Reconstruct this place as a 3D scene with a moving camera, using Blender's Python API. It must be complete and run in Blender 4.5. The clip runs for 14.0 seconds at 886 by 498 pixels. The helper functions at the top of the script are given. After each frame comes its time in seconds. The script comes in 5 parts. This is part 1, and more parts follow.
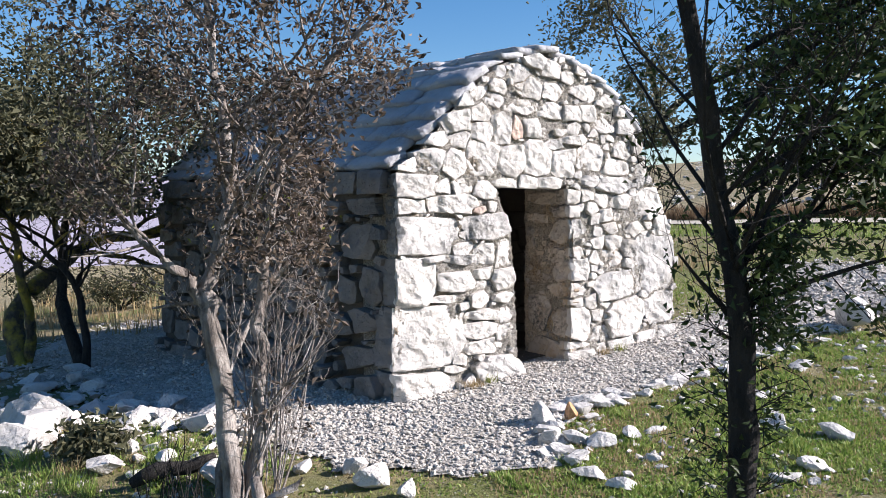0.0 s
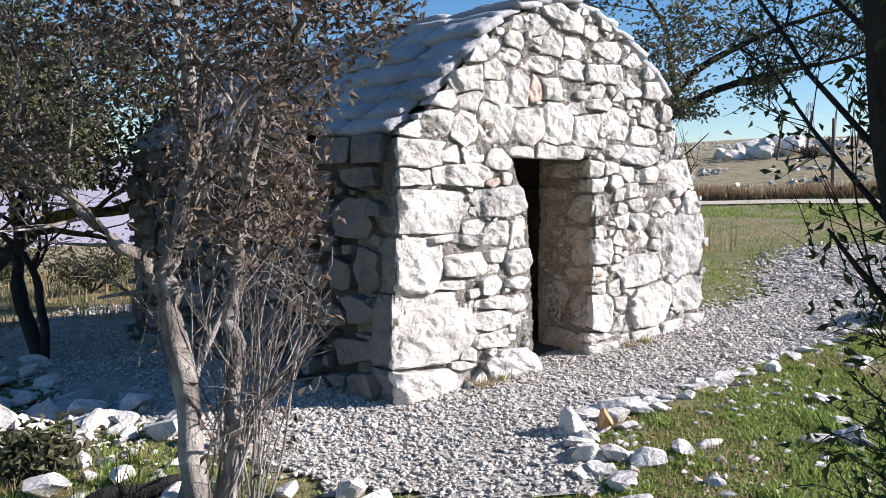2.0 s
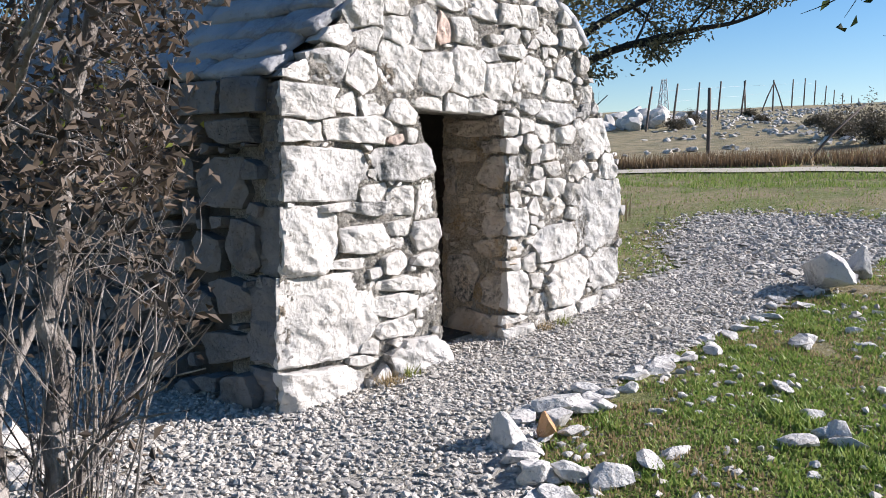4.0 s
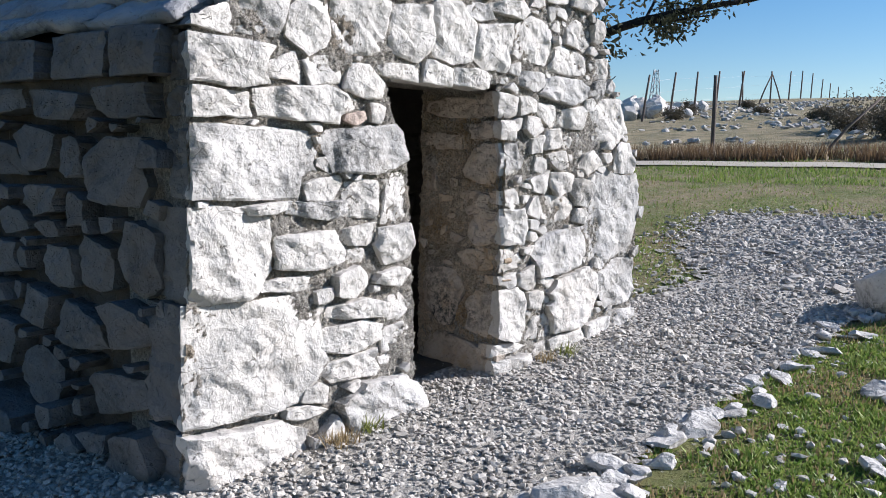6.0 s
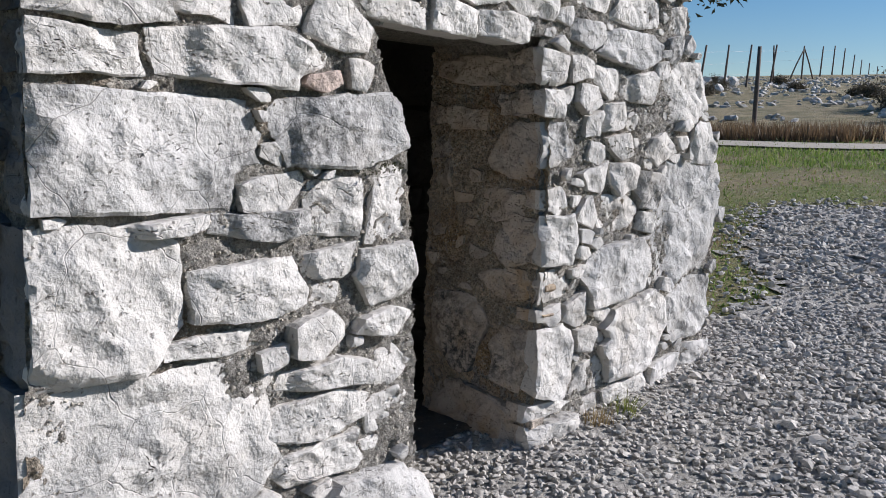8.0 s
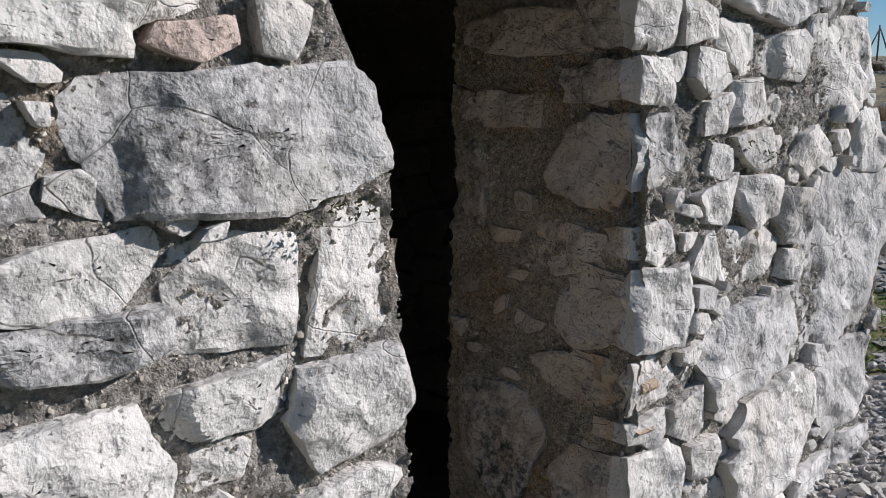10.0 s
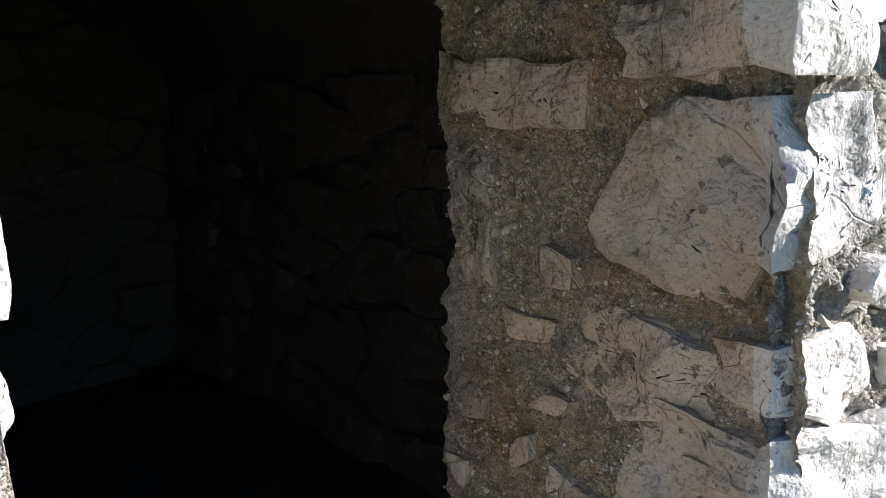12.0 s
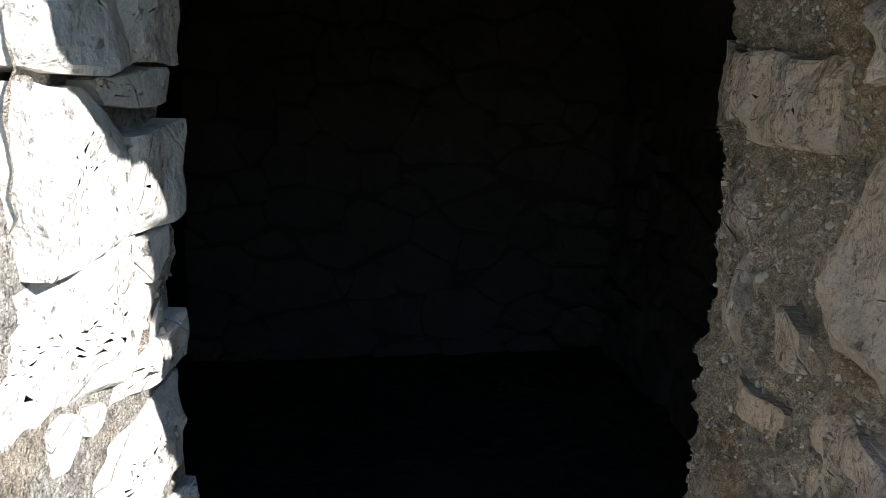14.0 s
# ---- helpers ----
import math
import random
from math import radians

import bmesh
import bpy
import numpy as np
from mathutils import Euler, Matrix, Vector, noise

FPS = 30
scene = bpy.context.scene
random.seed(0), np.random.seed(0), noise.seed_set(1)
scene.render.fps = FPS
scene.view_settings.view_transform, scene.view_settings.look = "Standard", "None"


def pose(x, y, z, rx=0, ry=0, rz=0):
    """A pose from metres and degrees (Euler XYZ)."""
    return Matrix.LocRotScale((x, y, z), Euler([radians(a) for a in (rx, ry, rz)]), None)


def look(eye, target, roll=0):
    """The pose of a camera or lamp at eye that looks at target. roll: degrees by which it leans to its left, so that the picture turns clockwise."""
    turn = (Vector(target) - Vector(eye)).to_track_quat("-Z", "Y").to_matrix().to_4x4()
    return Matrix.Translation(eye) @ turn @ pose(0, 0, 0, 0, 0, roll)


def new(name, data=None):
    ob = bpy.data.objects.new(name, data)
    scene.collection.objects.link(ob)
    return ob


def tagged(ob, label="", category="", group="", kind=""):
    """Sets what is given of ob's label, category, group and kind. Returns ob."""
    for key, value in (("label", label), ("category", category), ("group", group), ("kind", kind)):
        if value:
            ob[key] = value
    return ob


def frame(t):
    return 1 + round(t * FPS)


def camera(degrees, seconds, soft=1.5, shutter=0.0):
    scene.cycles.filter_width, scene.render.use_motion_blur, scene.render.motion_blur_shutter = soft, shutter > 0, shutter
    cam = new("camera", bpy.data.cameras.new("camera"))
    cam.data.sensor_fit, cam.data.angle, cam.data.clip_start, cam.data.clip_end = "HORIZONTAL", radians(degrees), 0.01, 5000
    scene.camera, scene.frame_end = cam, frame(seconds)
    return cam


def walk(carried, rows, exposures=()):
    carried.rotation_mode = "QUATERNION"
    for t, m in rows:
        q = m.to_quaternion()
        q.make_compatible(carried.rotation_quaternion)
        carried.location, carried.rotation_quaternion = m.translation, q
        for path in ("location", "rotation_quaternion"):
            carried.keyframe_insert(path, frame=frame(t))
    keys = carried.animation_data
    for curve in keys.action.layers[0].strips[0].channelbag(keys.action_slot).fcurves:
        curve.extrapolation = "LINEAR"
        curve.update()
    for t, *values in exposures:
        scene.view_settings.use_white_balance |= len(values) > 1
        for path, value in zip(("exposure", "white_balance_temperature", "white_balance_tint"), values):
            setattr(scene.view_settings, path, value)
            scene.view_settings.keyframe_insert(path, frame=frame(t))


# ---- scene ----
cam = camera(55.8, 14.0, soft=0.9)
METRES, EYE, TILT, LEAN, TURN = 8.0, 1.5, -2.7, 0.0, 0.0
ROWS = [
    (0.0, 0.0, 0.0, 0.0, -0.0, 0.0, 0.0),
    (0.5, -0.0107, 0.0254, 0.0001, -0.35, -0.17, 0.24),
    (1.0, -0.0209, 0.0462, -0.0, -0.36, -0.44, 0.82),
    (1.5, -0.0198, 0.0789, -0.0036, -0.8, -0.44, 0.44),
    (2.0, -0.0189, 0.1226, -0.003, -0.86, -1.28, -0.29),
    (2.5, -0.0303, 0.1575, -0.009, -1.81, -1.62, 0.55),
    (3.0, -0.0423, 0.1865, -0.0083, -6.97, -2.2, 1.24),
    (3.5, -0.042, 0.2221, -0.0099, -9.25, -2.77, 0.76),
    (6.0, 0.0004, 0.4223, 0.0007, -10.62, -3.98, -1.03),
    (6.5, 0.0013, 0.4701, 0.008, -10.19, -4.6, -0.13),
    (7.0, 0.0073, 0.5158, 0.0099, -11.05, -5.0, -0.6),
    (9.5, 0.0663, 0.7278, 0.0178, -5.61, -6.47, -2.44),
    (10.0, 0.0703, 0.771, 0.0222, -5.86, -6.27, -0.62),
    (10.5, 0.0848, 0.8113, 0.0234, -5.99, -6.22, 0.01),
    (11.0, 0.1015, 0.8468, 0.0277, -5.01, -7.01, -0.86),
    (11.5, 0.1103, 0.8811, 0.027, -3.04, -7.2, -0.66),
    (12.0, 0.115, 0.9047, 0.0305, 2.94, -7.34, 0.68),
    (12.5, 0.1288, 0.9192, 0.0304, 16.21, -5.91, -0.65),
    (13.0, 0.1501, 0.9294, 0.0351, 29.86, -7.25, -2.03),
    (13.5, 0.1591, 0.9355, 0.0354, 35.72, -8.18, -3.08),
    (14.0, 0.1562, 0.9417, 0.0342, 38.17, -9.19, -3.55),
]
walk(cam, [(t, pose(0, 0, EYE, TILT, LEAN, TURN) @ pose(METRES * x, METRES * y, METRES * z, 90 + pitch, roll, yaw)) for t, x, y, z, yaw, pitch, roll in ROWS],
     exposures=[(0.0, 1.08, 6500, 18), (3.5, 0.93, 6500, 17), (6.5, 0.6, 6150, 15), (9.5, 0.14, 6250, 15), (10.5, 0.3, 6250, 15), (11.5, 0.9, 6250, 14), (12.0, 1.45, 6300, 13), (12.5, 2.35, 6700, 13), (13.2, 1.75, 6400, 12), (14.0, 1.5, 6250, 11)])
SUN_AZ, SUN_EL = 90.0, 29.0          # degrees clockwise from +y, degrees up

# ---- world and sun ----
world = bpy.data.worlds.new("sky")
scene.world = world
world.use_nodes = True
wn = world.node_tree
sky = wn.nodes.new("ShaderNodeTexSky")
sky.sky_type, sky.sun_disc = "NISHITA", False
sky.sun_elevation, sky.sun_rotation = radians(SUN_EL), radians(SUN_AZ)
sky.air_density, sky.dust_density, sky.ozone_density = 1.0, 0.15, 3.0
clear = wn.nodes.new("ShaderNodeHueSaturation")
clear.inputs["Saturation"].default_value = 1.3
wn.links.new(sky.outputs[0], clear.inputs["Color"])
wn.links.new(clear.outputs[0], wn.nodes["Background"].inputs[0])
wn.nodes["Background"].inputs[1].default_value = 0.071
sun = new("sun", bpy.data.lights.new("sun", "SUN"))
sun.data.energy, sun.data.angle, sun.data.color = 5.0, radians(0.5), (1.0, 0.965, 0.92)
sun_dir = Vector((math.sin(radians(SUN_AZ)) * math.cos(radians(SUN_EL)), math.cos(radians(SUN_AZ)) * math.cos(radians(SUN_EL)), math.sin(radians(SUN_EL))))
sun.matrix_world = look(sun_dir * 60, (0, 0, 0))


# ---- materials ----
def material(name, rough=0.9):
    m = bpy.data.materials.new(name)
    m.use_nodes = True
    m.node_tree.nodes["Principled BSDF"].inputs["Roughness"].default_value = rough
    m.node_tree.nodes["Principled BSDF"].inputs["Specular IOR Level"].default_value = 0.25
    return m


class Net:
    """Short hand for a material's nodes."""

    def __init__(self, m):
        self.t = m.node_tree
        self.out = m.node_tree.nodes["Principled BSDF"]
        self.co = self.t.nodes.new("ShaderNodeTexCoord").outputs["Object"]

    def node(self, kind):
        return self.t.nodes.new("ShaderNode" + kind)

    def wire(self, a, b):
        self.t.links.new(a, b)

    def noise(self, scale, detail=4.0, rough=0.55, lo=0.0, hi=1.0, co=None, stretch=None):
        n = self.node("TexNoise")
        n.inputs["Scale"].default_value, n.inputs["Detail"].default_value, n.inputs["Roughness"].default_value = scale, detail, rough
        src = co or self.co
        if stretch:
            mp = self.node("Mapping")
            mp.inputs["Scale"].default_value = stretch
            self.wire(src, mp.inputs[0])
            src = mp.outputs[0]
        self.wire(src, n.inputs["Vector"])
        return self.ramp(n.outputs["Fac"], lo, hi)

    def ridges(self, scale, detail=6.0, lo=0.0, hi=1.0):
        """Sharp creases, as in broken rock."""
        n = self.node("TexNoise")
        n.noise_type = "RIDGED_MULTIFRACTAL"
        n.inputs["Scale"].default_value, n.inputs["Detail"].default_value, n.inputs["Roughness"].default_value = scale, detail, 0.6
        self.wire(self.co, n.inputs["Vector"])
        return self.ramp(n.outputs["Fac"], lo, hi)

    def broken(self, scale, warp=0.35):
        """Fracture faces: every cell a plane of its own tilt. Returns a height in metres."""
        v = self.node("TexVoronoi")
        v.inputs["Scale"].default_value = scale
        bend = self.node("TexNoise")
        bend.inputs["Scale"].default_value, bend.inputs["Detail"].default_value = scale * 0.9, 4.0
        self.wire(self.co, bend.inputs["Vector"])
        shift = self.node("VectorMath")
        shift.operation = "MULTIPLY_ADD"
        self.wire(bend.outputs["Color"], shift.inputs[0])
        shift.inputs[1].default_value = (warp / scale,) * 3
        self.wire(self.co, shift.inputs[2])
        self.wire(shift.outputs[0], v.inputs["Vector"])
        away, tilt, dot = self.node("VectorMath"), self.node("VectorMath"), self.node("VectorMath")
        away.operation, tilt.operation, dot.operation = "SUBTRACT", "SUBTRACT", "DOT_PRODUCT"
        self.wire(shift.outputs[0], away.inputs[0])
        self.wire(v.outputs["Position"], away.inputs[1])
        self.wire(v.outputs["Color"], tilt.inputs[0])
        tilt.inputs[1].default_value = (0.5, 0.5, 0.5)
        self.wire(away.outputs[0], dot.inputs[0])
        self.wire(tilt.outputs[0], dot.inputs[1])
        return dot.outputs["Value"]

    def cracks(self, scale, width):
        v = self.node("TexVoronoi")
        v.feature = "DISTANCE_TO_EDGE"
        v.inputs["Scale"].default_value = scale
        warp = self.node("TexNoise")
        warp.inputs["Scale"].default_value = scale * 1.5
        self.wire(self.co, warp.inputs["Vector"])
        mx = self.node("Mix")
        mx.data_type = "VECTOR"
        mx.inputs[0].default_value = 0.12
        self.wire(self.co, mx.inputs[4])
        self.wire(warp.outputs["Color"], mx.inputs[5])
        self.wire(mx.outputs[1], v.inputs["Vector"])
        return self.ramp(v.outputs["Distance"], 0.0, width)

    def chips(self, scale):
        """Broken facets."""
        v = self.node("TexVoronoi")
        v.inputs["Scale"].default_value = scale
        warp = self.node("TexNoise")
        warp.inputs["Scale"].default_value = scale * 0.6
        self.wire(self.co, warp.inputs["Vector"])
        mx = self.node("Mix")
        mx.data_type = "VECTOR"
        mx.inputs[0].default_value = 0.10
        self.wire(self.co, mx.inputs[4])
        self.wire(warp.outputs["Color"], mx.inputs[5])
        self.wire(mx.outputs[1], v.inputs["Vector"])
        return v.outputs["Distance"]

    def ramp(self, value, lo, hi):
        r = self.node("MapRange")
        r.inputs[1].default_value, r.inputs[2].default_value = lo, hi
        self.wire(value, r.inputs[0])
        return r.outputs[0]

    def random(self, lo=0.0, hi=1.0):
        r = self.node("MapRange")
        r.inputs[3].default_value, r.inputs[4].default_value = lo, hi
        self.wire(self.node("ObjectInfo").outputs["Random"], r.inputs[0])
        return r.outputs[0]

    def island(self):
        return self.node("NewGeometry").outputs["Random Per Island"]

    def math(self, op, a, b):
        n = self.node("Math")
        n.operation = op
        for i, v in enumerate((a, b)):
            if isinstance(v, (int, float)):
                n.inputs[i].default_value = v
            else:
                self.wire(v, n.inputs[i])
        return n.outputs[0]

    def mix(self, fac, a, b, blend="MIX"):
        n = self.node("Mix")
        n.data_type, n.blend_type = "RGBA", blend
        for i, v in ((0, fac), (6, a), (7, b)):
            if isinstance(v, (int, float)):
                n.inputs[i].default_value = v
            elif isinstance(v, tuple):
                n.inputs[i].default_value = (*v, 1)
            else:
                self.wire(v, n.inputs[i])
        return n.outputs[2]

    def colour(self, c):
        self.wire(c, self.out.inputs["Base Color"])

    def bump(self, heights):
        """heights: (value, metres of relief), from coarse to fine."""
        last = None
        for value, depth in heights:
            b = self.node("Bump")
            b.inputs["Strength"].default_value, b.inputs["Distance"].default_value = 1.0, depth
            self.wire(value, b.inputs["Height"])
            if last:
                self.wire(last, b.inputs["Normal"])
            last = b.outputs[0]
        self.wire(last, self.out.inputs["Normal"])


def stone_material(name, pale, grey, stain, stain_amount, relief=1.0, lichen=0.4):
    m = material(name)
    n = Net(m)
    broad = n.noise(3.2, 5, 0.6, 0.40, 0.66)
    c = n.mix(n.math("MULTIPLY", broad, 0.7), pale, grey)
    c = n.mix(n.random(0.0, 0.45), c, grey)
    c = n.mix(n.math("MULTIPLY", n.noise(2.3, 6, 0.65, 0.52, 0.68), stain_amount), c, stain)
    patch = n.math("MULTIPLY", n.noise(1.7, 4, 0.6, 0.50, 0.62), n.noise(26.0, 7, 0.8, 0.44, 0.56))
    c = n.mix(n.math("MULTIPLY", patch, lichen), c, (0.09, 0.09, 0.085))
    fine = n.cracks(3.3, 0.006)
    c = n.mix(n.math("MULTIPLY", n.math("SUBTRACT", 1.0, fine), n.noise(3.1, 3, 0.5, 0.52, 0.75)), c, (0.28, 0.255, 0.22))
    pits = n.noise(46.0, 6, 0.7, 0.30, 0.40)
    c = n.mix(n.math("MULTIPLY", n.math("SUBTRACT", 1.0, pits), 0.7), c, (0.20, 0.17, 0.14))
    n.colour(c)
    n.bump([(n.noise(7.0, 5, 0.58), 0.036 * relief), (n.broken(15.0, 0.3), 0.25 * relief), (n.ridges(6.0, 4.0, 0.0, 2.2), 0.016 * relief),
            (n.noise(30.0, 5, 0.6), 0.009 * relief), (pits, 0.006), (fine, 0.002), (n.noise(110.0, 5, 0.7), 0.0022 * relief)])
    return m


FIELD = stone_material("weathered pale grey field stone", (0.60, 0.575, 0.54), (0.40, 0.39, 0.37), (0.34, 0.29, 0.22), 0.4, 1.0, 0.7)
LIME = stone_material("sunbleached limestone", (0.665, 0.63, 0.58), (0.52, 0.50, 0.465), (0.44, 0.36, 0.27), 0.25, 1.0, 0.35)
PINK = stone_material("rosy limestone", (0.62, 0.46, 0.38), (0.5, 0.42, 0.36), (0.45, 0.22, 0.12), 0.6)
# same limestone as the front, darkened so its colour carries the side's shade
SHADE = stone_material("limestone with shade put into its colour", (0.23, 0.225, 0.22), (0.135, 0.132, 0.13), (0.09, 0.078, 0.065), 0.6, 1.0, 0.6)
JAMB = stone_material("dusty tan limestone", (0.58, 0.495, 0.41), (0.43, 0.375, 0.315), (0.42, 0.28, 0.14), 0.8, 1.5, 1.0)
# inner faces and vault: darkness of the unlit interior put into the stone colour
DIM_LIME = stone_material("limestone darkened for the unlit interior", (0.16, 0.14, 0.12), (0.10, 0.09, 0.08), (0.07, 0.06, 0.05), 0.5)
SLAB = stone_material("lichen-grey roof slab", (0.46, 0.46, 0.465), (0.31, 0.315, 0.33), (0.56, 0.55, 0.52), 0.4)


def mortar_material():
    m = material("crumbling lime mortar", 0.95)
    n = Net(m)
    c = n.mix(n.noise(9.0, 6, 0.7, 0.35, 0.65), (0.68, 0.635, 0.56), (0.50, 0.465, 0.41))
    c = n.mix(n.math("MULTIPLY", n.noise(3.0, 4, 0.6, 0.55, 0.7), 0.6), c, (0.42, 0.30, 0.17))
    pits = n.noise(60.0, 6, 0.75, 0.35, 0.6)
    c = n.mix(n.math("MULTIPLY", n.math("SUBTRACT", 1.0, pits), 0.8), c, (0.10, 0.088, 0.075))
    n.colour(c)
    n.bump([(n.noise(26.0, 6, 0.75), 0.04), (n.chips(70.0), 0.014), (n.noise(110.0, 4, 0.7), 0.012)])
    return m


MORTAR = mortar_material()
GRIT_BIT = material("grit of crumbled mortar", 0.95)
grit_net = Net(GRIT_BIT)
grit_net.colour(grit_net.mix(grit_net.island(), (0.60, 0.55, 0.47), (0.24, 0.215, 0.18)))


def jamb_mortar():
    m = material("pitted ochre mortar with lichen", 0.95)
    n = Net(m)
    c = n.mix(n.noise(11.0, 6, 0.7, 0.35, 0.65), (0.78, 0.65, 0.49), (0.60, 0.50, 0.38))
    c = n.mix(n.math("MULTIPLY", n.noise(4.0, 5, 0.6, 0.50, 0.66), 0.7), c, (0.50, 0.32, 0.14))
    c = n.mix(n.math("MULTIPLY", n.noise(3.2, 5, 0.65, 0.52, 0.66), 0.6), c, (0.19, 0.185, 0.15))
    pits = n.noise(70.0, 6, 0.8, 0.36, 0.55)
    c = n.mix(n.math("MULTIPLY", n.math("SUBTRACT", 1.0, pits), 0.6), c, (0.07, 0.06, 0.045))
    n.colour(c)
    n.bump([(n.noise(22.0, 7, 0.75), 0.05), (pits, 0.008), (n.broken(55.0), 1.0), (n.noise(150.0, 4, 0.7), 0.006)])
    return m


JAMB_MORTAR = jamb_mortar()
DARK_EARTH = stone_material("dark earth in dry joints", (0.10, 0.085, 0.07), (0.06, 0.055, 0.05), (0.15, 0.11, 0.07), 0.5)


# ---- meshes ----
def mesh_object(name, verts, faces, mat, parent=None, smooth=True, label=""):
    me = bpy.data.meshes.new(name)
    me.from_pydata(verts, [], faces)
    me.polygons.foreach_set("use_smooth", [smooth] * len(faces))
    me.materials.append(mat)
    ob = new(name, me)
    ob.parent = parent
    return tagged(ob, label)


def empty_at(name, place, label, category, kind="", group=""):
    ob = new(name)
    ob.location = place
    bpy.context.view_layer.update()
    return tagged(ob, label, category, group, kind)


# ---- plan of the hut ----
CORNER = Vector((-0.38, 6.93, 0))     # the near corner between front and long side
ALONG = Vector((0.804, 0.594, 0))     # along the front
INTO = Vector((-0.594, 0.804, 0))     # into the front wall
BACK = Vector((-0.68, 0.733, 0))      # along the long sides
FRONT_LEN, SIDE_LEN, THICK = 3.58, 4.5, 0.62
UP = Vector((0, 0, 1))


def ground_height(x, y):
    """The site: nearly level round the hut, rising to a low hill beyond it and falling away on the far side of the trees."""
    s = (x - 2.4) * 0.6 + (y - 8.5) * 0.8
    q = (-(x + 9.0) * 0.75 + (y - 14.0) * 0.35)
    ramp = 0.05 * (math.sqrt(s * s + 4.0) + s - 0.3) * 0.5 if s < 60 else 0.05 * 60 - 0.02 * (s - 60)
    xs, ys = max(-14.0, min(x, 60.0)), max(-12.0, min(y, 60.0))
    drop = 0.25 * max(0.0, q) if q < 40 else 10.0 + 0.005 * (q - 40)
    soft = noise.noise(Vector((x * 0.35, y * 0.35, 3.1))) * 0.05 if abs(x) + abs(y) < 60 else noise.noise(Vector((x * 0.03, y * 0.03, 3.1))) * 0.8
    return -0.245 + 0.06 * xs + 0.0203 * ys + max(ramp, 0.0) - drop + soft * min(1.0, abs(s) / 3 + 0.15)


def door_left(z):
    return 1.345 - 0.07 * z if z < 1.25 else (1.258 - 0.18 * (z - 1.25) if z < 1.47 else 1.145 - 0.25 * (z - 1.47))


def door_right(z):
    return 1.99 + 0.055 * math.sin(min(z, 1.7) / 1.7 * math.pi)


DOOR_TOP = 1.69
GABLE = [(-0.02, 1.50), (0.0, 1.86), (0.20, 2.01), (0.45, 2.27), (0.75, 2.58), (1.0, 2.78), (1.2, 2.87), (1.55, 2.97), (1.92, 2.98),
         (2.38, 2.76), (2.80, 2.48), (3.03, 2.20), (3.30, 1.75), (3.47, 1.42)]


def gable_height(u):
    for (a, za), (b, zb) in zip(GABLE, GABLE[1:]):
        if a <= u <= b:
            return za + (zb - za) * (u - a) / max(b - a, 1e-6)
    return 0.0


def in_front(u, z):
    edge = FRONT_LEN + 0.05 - (0.0 if z < 1.1 else 0.36 * (z - 1.1))
    left = -0.06 + 0.05 * min(z, 1.0)
    if not (left < u < edge and -0.3 < z < max(gable_height(min(max(u, 0.0), 3.46)) if u < 3.47 else 1.42, 0) - 0.01):
        return False
    return not (z < DOOR_TOP and door_left(z) + 0.035 < u < door_right(z) - 0.022)


# ---- rubble: stones that fit against one another ----
def rubble(keys, inside, box, sizes, seed, limit=1.5, tries=4000):
    """Stones on a plane: the given ones (centre, half width, half height), filled up with random ones from large to small.
    Returns for each its centre and outline."""
    rng = random.Random(seed)
    sites = [k for k in keys]
    u0, z0, u1, z1 = box
    arr = np.array(sites, float).reshape(-1, 4)

    def reach(p, a):
        return ((np.abs(p[:, None, 0] - a[None, :, 0]) / a[None, :, 2]) ** 3.2 + (np.abs(p[:, None, 1] - a[None, :, 1]) / a[None, :, 3]) ** 3.2) ** (1 / 3.2)

    ring = np.array([(math.cos(a) * 0.86, math.sin(a) * 0.86) for a in np.linspace(0, 2 * math.pi, 10, endpoint=False)] + [(0, 0)])
    for lo, hi, share in sizes:
        for _ in range(int(tries * share)):
            h = rng.uniform(lo, hi)
            w = h * rng.uniform(1.0, 2.0)
            c = (rng.uniform(u0, u1), rng.uniform(z0, z1))
            if not inside(*c):
                continue
            pts = ring * (w, h) + c
            if len(arr) and reach(pts, arr).min() < 1.0:
                continue
            if not all(inside(*p) for p in pts[:10:3]):
                continue
            arr = np.vstack([arr, (*c, w, h)])
    out = []
    for i, (cu, cz, w, h) in enumerate(arr):
        near = [j for j in range(len(arr)) if j != i and abs(arr[j, 0] - cu) < (w + arr[j, 2]) * 1.6 and abs(arr[j, 1] - cz) < (h + arr[j, 3]) * 1.6]
        count = 26 if max(w, h) < 0.1 else (50 if max(w, h) < 0.18 else 92)
        steps = np.linspace(0.25, 2.0, 60)
        outline = []
        for k in range(count):
            a = 2 * math.pi * k / count
            d = np.array((math.cos(a) * w, math.sin(a) * h))
            pts = np.array((cu, cz)) + steps[:, None] * d
            wob = np.array([(noise.noise(Vector((p[0] * 9, p[1] * 9, seed))) * 0.045, noise.noise(Vector((p[0] * 9, p[1] * 9, seed + 40))) * 0.045) for p in pts])
            q = pts + wob
            own = reach(q, arr[i:i + 1])[:, 0]
            bad = own > limit
            if near:
                bad |= reach(q, arr[near]).min(axis=1) < own
            bad |= np.array([not inside(*p) for p in pts])
            first = np.argmax(bad) if bad.any() else len(steps) - 1
            outline.append(pts[max(first - 1, 0)])
        out.append(((cu, cz), angular(np.array(outline), rng)))
    return out


